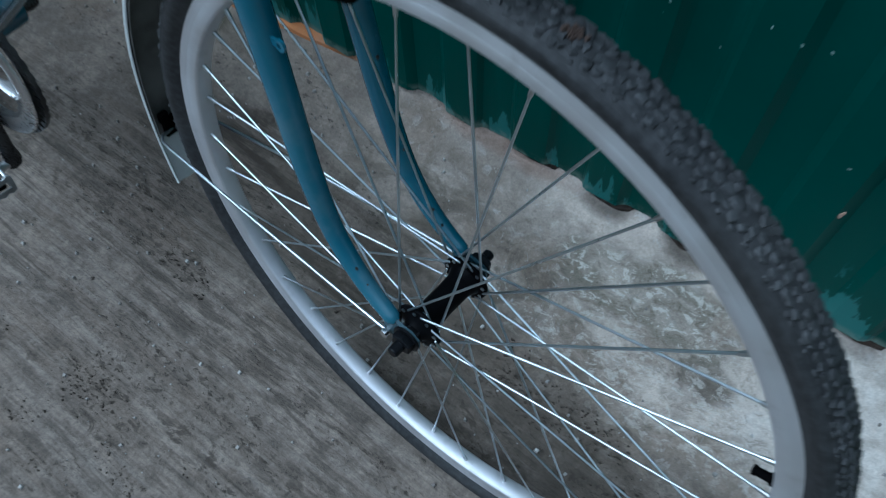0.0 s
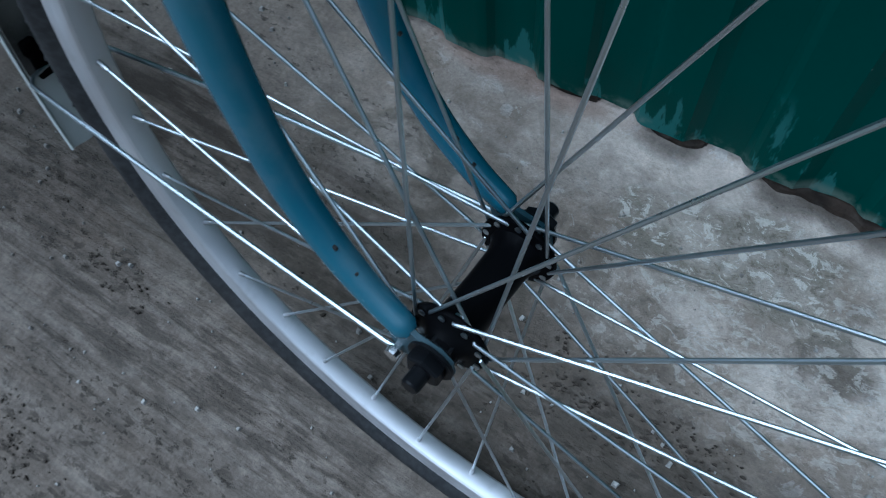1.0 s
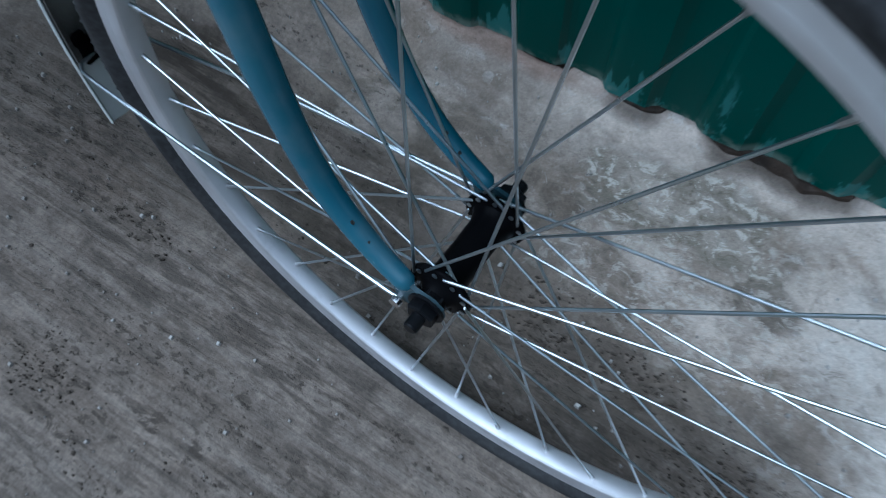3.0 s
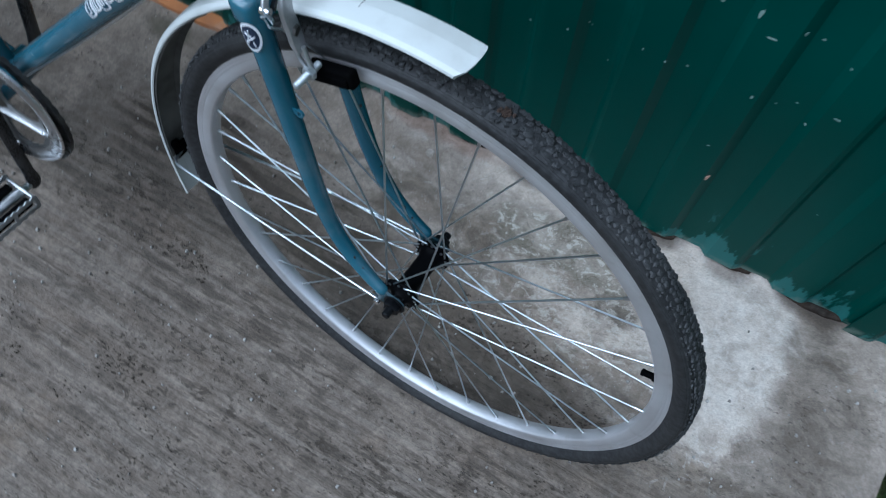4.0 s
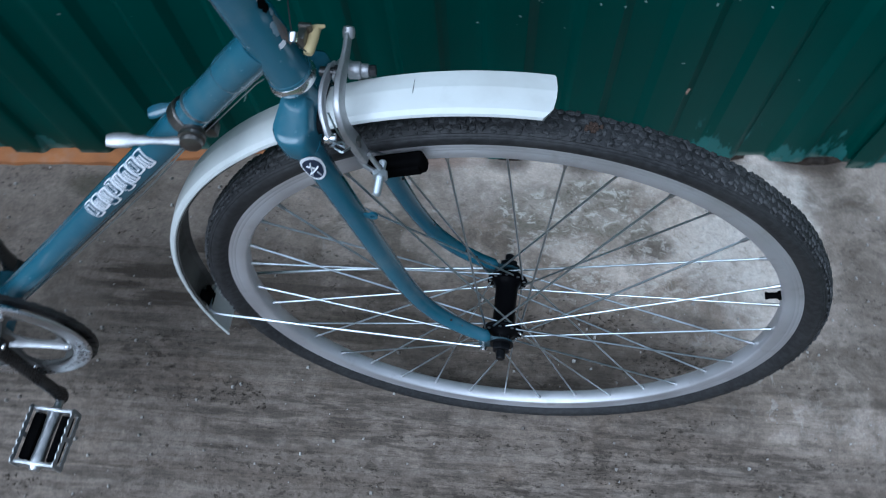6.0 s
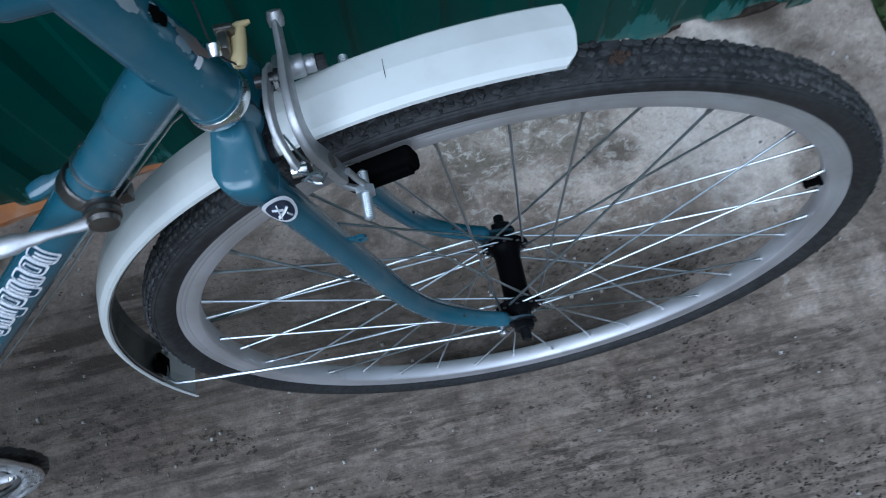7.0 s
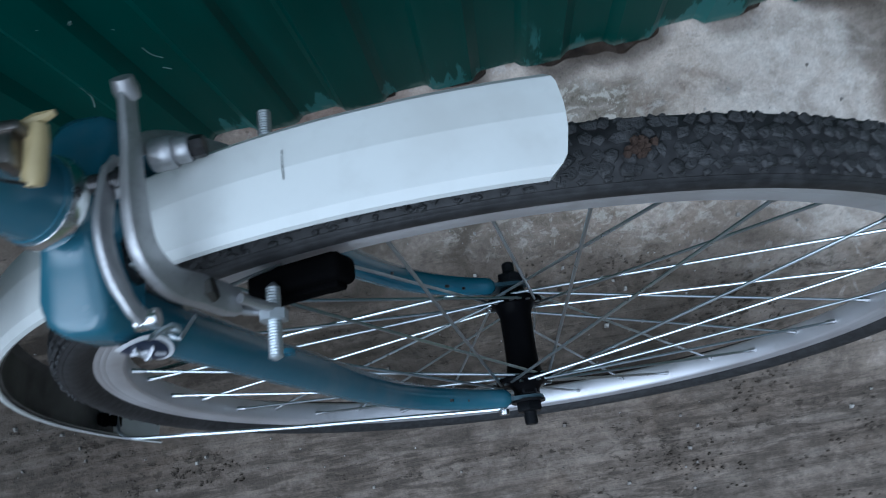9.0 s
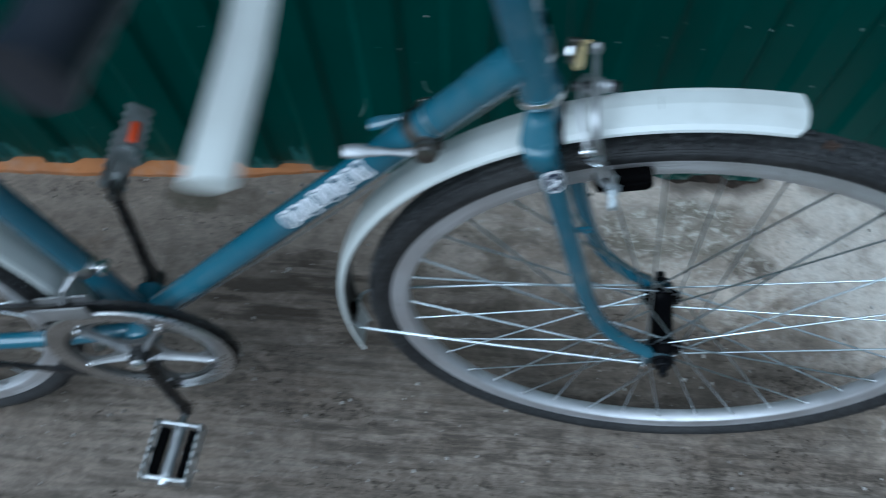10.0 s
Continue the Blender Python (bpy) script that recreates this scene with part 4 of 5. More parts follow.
def badge(scale, lift):
    """An oval on the outer face of the right blade, wrapped round it."""
    c, e1 = Vector((-0.1685, -0.0385, 0.331)), Vector((0.29, 0.0, -0.957))
    rings, verts, faces = 5, [], []
    ax = Vector((0.24, -0.92, 0.07)).normalized()
    e2 = e1.cross(ax).normalized()
    for i in range(rings + 1):
        for q in range(28):
            a = TAU * q / 28
            u, v = 0.0150 * scale * i / rings * math.cos(a), 0.0100 * scale * i / rings * math.sin(a)
            ang = v / 0.0128
            verts.append(c + e1 * u + e2 * (math.sin(ang) * 0.0128) + ax * (math.cos(ang) * 0.0128 + lift + 0.0022))
    for i in range(rings):
        faces += [(i * 28 + q, i * 28 + (q + 1) % 28, i * 28 + 28 + (q + 1) % 28, i * 28 + 28 + q) for q in range(28)]
    return verts, faces


def badge_figure(lift):
    """A plain pale zigzag shape inside the oval."""
    c, e1 = Vector((-0.1685, -0.0385, 0.331)), Vector((0.29, 0.0, -0.957))
    ax = Vector((0.24, -0.92, 0.07)).normalized()
    e2 = e1.cross(ax).normalized()
    some = []
    for u0, v0, u1, v1, w in ((-0.008, -0.001, 0.006, 0.003, 0.0016), (-0.001, -0.005, 0.004, 0.004, 0.0017), (0.004, -0.002, 0.009, -0.003, 0.0012), (-0.006, 0.003, -0.001, -0.002, 0.0012)):
        pts = []
        for s in range(5):
            u, v = u0 + (u1 - u0) * s / 4, v0 + (v1 - v0) * s / 4
            ang = v / 0.0128
            pts.append(c + e1 * u + e2 * (math.sin(ang) * 0.0128) + ax * (math.cos(ang) * 0.0128 + lift + 0.0028))
        some.append(sweep(pts, w, 6, 0.35, ax))
    return joined(*some)


part("badge_ring", badge(1.0, 0.0012), PRINT, fork, "white oval badge border", WHEEL)
part("badge_field", badge(0.80, 0.0016), NAVY, fork, "navy blue badge field", WHEEL)
part("badge_figure", badge_figure(0.0014), PRINT, fork, "pale figure on the badge", WHEEL)

# main frame
def tube(a, b, r, n=24):
    return sweep([Vector(a), Vector(b)], r, n, up=(0, 1, 0))


HT0, HT1 = Vector((-0.0006, 0, 0.0030)), Vector((-0.0415, 0, 0.158))
head_tube = part("head_tube", joined(tube(HT0, HT1, 0.0180), tube(HT0, HT0 + (HT1 - HT0) * 0.05, 0.0187), tube(HT1 - (HT1 - HT0) * 0.05, HT1, 0.0192)), BLUE, bike, "blue enamelled head tube", FRAME)
ring = spun([(0.0160, -0.0052), (0.0190, -0.0048), (0.0200, -0.0028), (0.0201, 0.0002), (0.0192, 0.0030), (0.0165, 0.0036)], 32)
lay = Matrix.Rotation(radians(90), 4, "X")
for i, p in enumerate((HT0 + (HT1 - HT0) * 0.012, HT1 + (HT1 - HT0) * 0.03)):
    part("headset_ring", placed(ring, Matrix.Translation(p) @ tilt @ lay), CHROME, head_tube, "polished chrome headset ring", FRAME)
def patch_on_head(s0, s1, wide, lean, seed, lift=0.0004):
    """A ragged patch wrapped on the front of the head tube."""
    rnd, verts = random.Random(seed), []
    for i in range(9):
        s = i / 8
        p = HT0 + (HT1 - HT0) * (s0 + (s1 - s0) * s)
        w = wide * math.sin(math.pi * (0.10 + 0.80 * s)) ** 0.5 * rnd.uniform(0.7, 1.15)
        c = lean + 0.10 * rnd.uniform(-1, 1) * wide
        for q in range(7):
            a = c - w + 2 * w * q / 6
            verts.append(p + Vector((0.966 * math.cos(a), math.sin(a), 0.259 * math.cos(a))) * (0.0180 + lift))
    return verts, [(i * 7 + q, i * 7 + q + 1, i * 7 + 8 + q, i * 7 + 7 + q) for i in range(8) for q in range(6)]


for s0, s1, wide, lean in ((0.76, 0.94, 0.17, -0.42), (0.71, 0.76, 0.22, -0.30), (0.58, 0.70, 0.17, -0.66), (0.42, 0.46, 0.11, -0.16), (0.33, 0.41, 0.16, -0.50)):
    part("scuff", patch_on_head(s0, s1, wide, lean, int(s0 * 100)), SCUFF, head_tube, "pale scuff in the blue paint", FRAME)
part("scuff", patch_on_head(0.24, 0.42, 0.24, -0.22, 8, 0.0007), COPPER, head_tube, "bare pinkish metal patch", FRAME)
part("badge_hole", patch_on_head(0.465, 0.555, 0.22, -0.36, 5, 0.0012), BLACK, head_tube, "black rivet hole of a lost badge", FRAME)
for s0, lean in ((0.52, -0.34), (0.27, -0.62)):
    part("scuff", patch_on_head(s0, s0 + 0.03, 0.22, lean, 11, 0.0010), PRINT, head_tube, "white scratch in the paint", FRAME)
ST1 = Vector((-0.588, 0, 0.155))
down_tube = part("down_tube", joined(tube((-0.012, 0, 0.046), BB, 0.0158), sweep([(-0.018, 0, 0.040), (-0.049, 0, 0.0090), (-0.0505, 0, 0.0075), (-0.0520, 0, 0.0060)], [0.0176, 0.0172, 0.0168, 0.0159], 24)), BLUE, bike, "blue down tube with printed lettering marks", FRAME)
part("top_tube", joined(tube((-0.030, 0, 0.1215), (-0.582, 0, 0.1195), 0.0140), sweep([(-0.034, 0, 0.1215), (-0.062, 0, 0.1214), (-0.064, 0, 0.1214), (-0.0655, 0, 0.1214)], [0.0160, 0.0154, 0.0150, 0.0141], 24, up=(0, 0, 1))), BLUE, bike, "blue horizontal top tube", FRAME)
part("seat_tube", tube(BB, ST1, 0.0148), BLUE, bike, "blue seat tube", FRAME)
part("bottom_bracket", placed(spun([(0.012, -0.040), (0.0165, -0.039), (0.0200, -0.036), (0.0210, -0.034), (0.0210, 0.034), (0.0200, 0.036), (0.0165, 0.039), (0.012, 0.040)], 28), at(*BB)), BLUE, bike, "blue bottom bracket shell", FRAME)
for side in (-1, 1):
    part("chain_stay", sweep(smooth_path([(-0.470, side * 0.022, -0.400), (-0.56, side * 0.035, -0.396), (-0.70, side * 0.047, -0.388), (-0.885, side * 0.060, -0.376)], 4), [0.0105] * 8 + [0.0085] * 3 + [0.007] * 2, 14, up=(0, 0, 1)), BLUE, bike, "blue chain stay", FRAME)
    part("seat_stay", sweep(smooth_path([(-0.583, side * 0.014, 0.128), (-0.66, side * 0.035, 0.010), (-0.78, side * 0.050, -0.180), (-0.893, side * 0.060, -0.364)], 4), 0.0072, 12), BLUE, bike, "thin blue seat stay", FRAME)
    part("rear_dropout", placed(dropout(side), at(-0.90, side * 0.0125, -0.375)), BLUE_WORN, bike, "scuffed rear dropout", FRAME)

# print on the down tube: eight separate outlined plain shapes, no letters
def print_loops():
    a, d = Vector((-0.012, 0, 0.046)), (Vector(BB) - Vector((-0.012, 0, 0.046))).normalized()
    some = []
    e_up = Vector((0, -1, 0)).cross(d).normalized()
    if e_up.z < 0:
        e_up = -e_up
    def on(s, w):
        ang = w / 0.0160 + radians(33)
        return a + d * s + (Vector((0, -1, 0)) * math.cos(ang) + e_up * math.sin(ang)) * 0.0161
    def sheet_on(rows, lift):
        v, k = [], len(rows[0])
        for row in rows:
            v += [a + (on(q, w) - a) + (on(q, w) - a - d * q).normalized() * lift for q, w in row]
        return v, [(i * k + j, i * k + j + 1, (i + 1) * k + j + 1, (i + 1) * k + j) for i in range(len(rows) - 1) for j in range(k - 1)]
    slots, bars = [], []

    def bar_on(q, off, tall, wide, lift):
        rows = []
        for e in (-1, -0.9, -0.6, -0.3, 0, 0.3, 0.6, 0.9, 1):
            h = wide * (0.5 if abs(e) == 1 else 0.9 if abs(e) == 0.9 else 1.0)
            rows.append([(q + (e * tall + off) * 0.28 - h, off + tall * e), (q + (e * tall + off) * 0.28, off + tall * e), (q + (e * tall + off) * 0.28 + h, off + tall * e)])
        return sheet_on(rows, lift)
    for i in range(8):
        q = 0.1925 + 0.0162 * i
        tall = (0.0106, 0.0092, 0.0104, 0.0112, 0.0098, 0.0108, 0.0096, 0.0106)[i]
        off = (0.0, 0.0010, 0.0, -0.0016, 0.0014, -0.0020, 0.0006, 0.0)[i]
        bars.append(bar_on(q, off, tall, 0.0080, 0.0004))
        slots.append(bar_on(q, off, tall - 0.0019, 0.0058, 0.0008))
        if i % 3 == 1:
            bars += [bar_on(q, off, tall * 0.62, 0.0034, 0.0012)]
            slots.append(bar_on(q, off, tall * 0.48, 0.0020, 0.0016))
        else:
            up = 0.0024 if i % 2 else -0.0024
            bars += [bar_on(q - 0.0023, off + up, tall * 0.68, 0.0013, 0.0012), bar_on(q + 0.0023, off + up, tall * 0.68, 0.0013, 0.0012)]
    return joined(*bars), joined(*slots)


white_field, blue_slots = print_loops()
part("tube_print", white_field, PRINT, down_tube, "white print on the tube", FRAME)
part("print_inlay", blue_slots, INLAY, down_tube, "blue slots in the white print", FRAME)

# gear levers on the down tube
def clamp():
    p, d = Vector((-0.100, 0, -0.042)), Vector((-0.706, 0, -0.708))
    band = sweep([p - d * 0.006, p - d * 0.005, p + d * 0.005, p + d * 0.006], [0.0162, 0.0172, 0.0172, 0.0162], 28)
    lugs = [placed(spun([(0.005, 0.0), (0.0108, 0.0005), (0.0115, 0.004), (0.0090, 0.0052), (0.0115, 0.0062), (0.0115, 0.0095), (0.0085, 0.0105), (0.0100, 0.0118), (0.0092, 0.0150), (0.0045, 0.0168), (0.001, 0.017)], 18),
                   Matrix.Translation(p + Vector((0.006, s * 0.014, -0.003))) @ (Matrix.Identity(4) if s > 0 else Matrix.Rotation(math.pi, 4, "X"))) for s in (-1, 1)]
    ears = block((0.010, 0.014, 0.012), Matrix.Translation(p + Vector((0.016, 0, -0.017))), 0.002)
    return joined(band, ears, *lugs)


part("shifter_clamp", clamp(), OLDALLOY, down_tube, "worn alloy clamp of the gear levers", FRAME)
near_lever = [(-0.094, -0.0245, -0.045), (-0.115, -0.0255, -0.0432), (-0.140, -0.0265, -0.0405), (-0.163, -0.0275, -0.0385)]
# far lever is metal; its blue colour stands in for the fence's reflection
far_lever = [(-0.094, 0.0245, -0.047), (-0.108, 0.0240, -0.0525), (-0.128, 0.0230, -0.0590), (-0.146, 0.0215, -0.0640)]
for line, mat, words in ((near_lever, BRAKE, "polished gear lever"), (far_lever, BLUE, "metal gear lever, its fence reflection put into the blue colour")):
    part("gear_lever", sweep(smooth_path(line, 4), [0.0040] * 4 + [0.0032] * 3 + [0.0044] * 2 + [0.0066] * 3 + [0.0054], 12, 0.45, (0, 1, 0.4)), mat, down_tube, words, FRAME)
part("cable_band", sweep([Vector((-0.0865, 0, -0.0285)) + Vector((-0.706, 0, -0.708)) * q for q in (-0.001, 0.001)], 0.0166, 28), ALLOY, down_tube, "thin bright band round the tube", FRAME)
part("gear_cable", sweep(smooth_path([(-0.098, -0.017, -0.055), (-0.17, -0.012, -0.138), (-0.30, -0.012, -0.268), (-0.45, -0.010, -0.415)], 5), 0.0008, 6), STEEL, down_tube, "thin bare gear cable", FRAME)
part("gear_housing", sweep([(-0.0900, -0.009, -0.0565), (-0.0846, -0.009, -0.0509), (-0.0286, -0.009, 0.0062), (-0.0200, -0.012, 0.0150)], 0.0006, 8), ALLOY, down_tube, "thin bare shift cable", FRAME)

# front mudguard
def flared(geo, start, end, much):
    """Draws the lower end of a mudguard outwards, more and more towards its tip."""
    out = []
    for p in geo[0]:
        v = Vector(p)
        ang = math.atan2(v.z, v.x) % TAU
        k = max(0.0, min(1.0, (ang - start) / (end - start))) if ang < 1.5 * math.pi else 0.0
        grow = 1.0 + much * k * k / math.hypot(v.x, v.z)
        out.append((v.x * grow, v.y, v.z * grow))
    return out, geo[1]


def guard(a0, a1, tip):
    half = [(0.3792, 0.0236), (0.3818, 0.0230), (0.3850, 0.0196), (0.3856, 0.0165), (0.3866, 0.0060)]
    outer = [*[(r, -y) for r, y in half], (0.3872, 0.0), *[(r, y * 0.90) for r, y in reversed(half)]]
    inner = [(r - 0.0014, y * 0.955) for r, y in reversed(outer)]
    return lathe([*outer, *inner], 64, a0, a1, (lambda y: (tip * ((abs(y) / 0.0236) ** 2 * 0.10 + (abs(y) / 0.0236) ** 5 * 0.60), tip * 0.5 * (abs(y) / 0.026) ** 2)))


FLARE = (radians(176), radians(200), 0.006)
mudguard = part("front_mudguard", flared(guard(radians(86.3), radians(199.8), 0.035), *FLARE), WHITE, bike, "white plastic front mudguard", WHEEL, 7)

# added dark plate: stands in for the shade between fork crown and brake
shade_band = lathe([(0.3800, -0.0275), (0.3838, -0.0262), (0.3868, -0.0205), (0.3892, 0.0), (0.3868, 0.0195), (0.3838, 0.0248), (0.3800, 0.0258), (0.3794, 0.0250), (0.3866, 0.0180), (0.3876, 0.0), (0.3866, -0.0190), (0.3794, -0.0266)], 10, radians(114.6), radians(118.5))
part("crown_shade_plate", shade_band, BLACKSTEEL, mudguard, "dark plate standing in for the shade under the fork crown", WHEEL)
# lining for the guard's inside: road dirt, with the shade there in its colour
lining = lathe([(0.3764, -0.0212), (0.3836, -0.0188), (0.3850, -0.0030), (0.3850, 0.0030), (0.3836, 0.0175), (0.3764, 0.0196), (0.3756, 0.0190), (0.3826, 0.0168), (0.3842, 0.0), (0.3826, -0.0178), (0.3756, -0.0205)], 48, radians(132), radians(189))
part("dirt_shade_lining", flared(lining, *FLARE), GRIME_SHADE, mudguard, "grey-brown road dirt and painted shade inside the mudguard", WHEEL)


def stay(side):
    pts = [(-0.020, side * 0.0515, -0.008), (-0.030, side * 0.0515, -0.0085), (-0.20, side * 0.041, -0.026), (-0.345, side * 0.029, -0.046), (-0.362, side * 0.0262, -0.050), (-0.370, side * 0.020, -0.052), (-0.374, 0.0, -0.053)]
    return sweep(pts, 0.0017, 8)


for side in (-1, 1):
    part("mudguard_stay", stay(side), STEEL, mudguard, "thin steel wire stay", WHEEL)
    part("stay_bolt", placed(joined(spun([(0.001, -0.0045), (0.0042, -0.004), (0.0046, -0.001), (0.0046, 0.0)], 10), sweep([(0, 0, 0), (0, 0.006, 0)], 0.0025, 8, up=(0, 0, 1))), at(-0.0205, side * 0.053, -0.008) @ (Matrix.Identity(4) if side < 0 else Matrix.Rotation(math.pi, 4, "Z"))), CHROME, mudguard, "small stay bolt", WHEEL)
lump_geo = [block((0.006, 0.020, 0.026), at(-0.3745, -0.004, -0.049), 0.002), block((0.007, 0.012, 0.014), at(-0.3755, -0.010, -0.034), 0.003)]
part("stay_bracket", joined(*lump_geo), RUBBER, mudguard, "dark bracket caked with dirt", WHEEL)
seam = [(math.cos(a) * r, y, math.sin(a) * r) for a in (radians(103.0),) for r, y in ((0.3873, 0.0080), (0.3877, 0.0010), (0.3871, -0.0050))]
part("mudguard_crack", sweep(seam, 0.00022, 5), DARK, mudguard, "short dark crack in the white plastic", WHEEL)

# side-pull brake: two bowed arms on one centre bolt
ARM_SECTION = [(0.36, -1.30), (0.54, -1.20), (0.60, -1.02), (0.60, 1.02), (0.54, 1.20), (0.36, 1.30), (-0.36, 1.30), (-0.54, 1.20), (-0.60, 1.02), (-0.60, -1.02), (-0.54, -1.20), (-0.36, -1.30)]


def strap(points, radii):
    """A forged arm of flat section with broken edges; radii are spread along its length."""
    path = smooth_path(points, 5)
    n, k = len(path) - 1, len(radii) - 1
    some = []
    for i in range(n + 1):
        q = i / n * k
        j = min(k - 1, int(q))
        some.append(radii[j] + (radii[j + 1] - radii[j]) * (q - j))
    return sweep(path, some, 12, 1.0, (1, 0, 0.3), section=ARM_SECTION)


def knurl(r, y0, y1, m, n=14):
    return placed(spun([(0.001, y0), (r * 0.9, y0), (r, y0 + 0.001), (r, y1 - 0.001), (r * 0.9, y1), (0.001, y1)], n), m)


outer = strap([(-0.1428, 0.0354, 0.3962), (-0.1424, 0.0260, 0.3950), (-0.1420, 0.0120, 0.3930), (-0.1418, -0.0030, 0.3915), (-0.1412, -0.0180, 0.3895), (-0.1400, -0.0300, 0.3840), (-0.1366, -0.0375, 0.3700), (-0.1317, -0.0372, 0.3530), (-0.1270, -0.0374, 0.3380), (-0.1240, -0.0372, 0.3300)],
              [0.0030, 0.0031, 0.0034, 0.0042, 0.0046, 0.0048, 0.0052, 0.0054, 0.0046])
prongs = [sweep(smooth_path([(-0.1255 + dx, -0.0372, 0.3335 + dz), (-0.1215 + dx, -0.0374, 0.3220 + dz), (-0.1165 + 0.7 * dx, -0.0370, 0.3135 + 0.7 * dz), (-0.1130, -0.0365, 0.3075)], 4), 0.0024, 10, 0.9) for dx, dz in ((0.0048, 0.0018), (-0.0050, -0.0018))]
caliper = part("brake_arm_outer", joined(outer, *prongs), BRAKE, bike, "worn grey alloy brake arm with a slotted end", WHEEL, 30)
inner = strap([(-0.1470, -0.0080, 0.3880), (-0.1475, -0.0020, 0.3880), (-0.1480, 0.0110, 0.3830), (-0.1470, 0.0235, 0.3730), (-0.1400, 0.0310, 0.3560), (-0.1310, 0.0345, 0.3370), (-0.1205, 0.0350, 0.3210), (-0.1140, 0.0345, 0.3120)], [0.0022, 0.0026, 0.0034, 0.0040, 0.0040, 0.0030])
part("brake_arm_inner", inner, BRAKE, caliper, "worn grey alloy brake arm", WHEEL, 30)
part("centre_bolt", joined(placed(spun([(0.003, -0.010), (0.0040, -0.010), (0.0040, 0.001), (0.0056, 0.0015), (0.0056, 0.0040), (0.002, 0.0045)], 16), at(-0.150, 0, 0.3885) @ Matrix.Rotation(radians(-90), 4, "Z"))),
     BLACKSTEEL, caliper, "dark brake centre bolt", WHEEL)
part("adjuster", joined(knurl(0.0072, 0.0, 0.010, at(-0.1425, 0.0165, 0.3735) @ Matrix.Rotation(radians(-12), 4, "X") @ Matrix.Rotation(radians(-86), 4, "Z")), knurl(0.0058, 0.010, 0.0165, at(-0.1425, 0.0165, 0.3735) @ Matrix.Rotation(radians(-12), 4, "X") @ Matrix.Rotation(radians(-86), 4, "Z"), 10)),
     BRAKE, caliper, "round grey adjusting barrel", WHEEL)
part("adjuster_cap", knurl(0.0048, 0.0165, 0.0225, at(-0.1425, 0.0165, 0.3735) @ Matrix.Rotation(radians(-12), 4, "X") @ Matrix.Rotation(radians(-86), 4, "Z"), 8), DARK, caliper, "dark end of the adjuster", WHEEL)
part("arm_end", placed(spun([(0.002, -0.005), (0.0044, -0.0045), (0.0052, 0.0), (0.0044, 0.0045), (0.002, 0.005)], 14), at(-0.1428, 0.0354, 0.3962) @ Matrix.Rotation(radians(50), 4, "X")), BRAKE, caliper, "dull cable anchor bolt", WHEEL)
part("cable_anchor", knurl(0.0034, -0.0035, 0.0035, at(-0.1680, -0.0165, 0.4420) @ Matrix.Rotation(radians(40), 4, "X"), 10), CHROME, caliper, "bright anchor nut", WHEEL)
part("stop_bracket", joined(block((0.006, 0.013, 0.012), at(-0.1650, -0.0060, 0.4310), 0.0015), block((0.010, 0.004, 0.010), at(-0.1640, 0.0010, 0.4330), 0.001)), OLDALLOY, caliper, "worn bracket behind the cable stop", WHEEL)
part("cable_stop", sweep([(-0.1600, -0.0165, 0.4250), (-0.1598, -0.0140, 0.4258), (-0.1585, -0.0010, 0.4275), (-0.1575, 0.0050, 0.4288)], [0.0032, 0.0042, 0.0042, 0.0034], 12), CREAM, caliper, "yellowed plastic cable stop", WHEEL)
part("stop_wing", sweep([(-0.1640, 0.0045, 0.4300), (-0.1575, 0.0065, 0.4290), (-0.1515, 0.0085, 0.4290)], [0.0014, 0.0026, 0.0012], 8), CREAM, caliper, "small wing of the cable stop", WHEEL)
part("brake_wire", sweep(smooth_path([(-0.160, -0.0165, 0.426), (-0.168, -0.0165, 0.444), (-0.172, 0.004, 0.478), (-0.176, 0.010, 0.56)], 4), 0.0006, 6), DARK, caliper, "bare dark brake wire", WHEEL)
for side in (-1, 1):
    # pad along the rim, its holder, and the threaded stud with its nut
    ang = radians(109.0)
    pm = Matrix.Rotation(-ang, 4, "Y") @ at(0.3165, side * 0.0198, 0)
    pad = block((0.0190, 0.0135, 0.052), pm @ at(0.001, side * 0.0008, -0.001), 0.004, 3)
    shoe = part("brake_shoe", joined(pad, block((0.0095, 0.004, 0.040), pm @ at(0, side * 0.0084, -0.003), 0.0012)), RUBBER, caliper, "black rubber brake shoe", WHEEL)
    c = Vector((-0.1135, 0, 0.3105))
    prof, y = [], 0.026
    while y < (0.0660 if side > 0 else 0.0590):
        prof += [(0.0031, y), (0.0036, y + 0.0007), (0.0031, y + 0.0014)]
        y += 0.0014
    stud = spun([(0.001, 0.024), *prof, (0.001, y + 0.0012)], 12)
    nut = sweep([(0, 0.0375, 0), (0, 0.0425, 0)], 0.0068, 6, up=(0, 0, 1))
    flip = Matrix.Identity(4) if side > 0 else Matrix.Rotation(math.pi, 4, "Z")
    part("brake_stud", placed(stud, Matrix.Translation(c) @ flip), ZINC, caliper, "zinc-plated threaded stud", WHEEL)
    part("stud_nut", placed(nut, Matrix.Translation(c) @ flip), ZINC, caliper, "zinc-plated hexagon nut", WHEEL)
part("arm_pivot", knurl(0.0056, -0.007, 0.007, at(-0.1330, -0.0375, 0.3500) @ Matrix.Rotation(radians(-80), 4, "Z"), 6), OLDALLOY, caliper, "tarnished hexagon arm bolt", WHEEL)
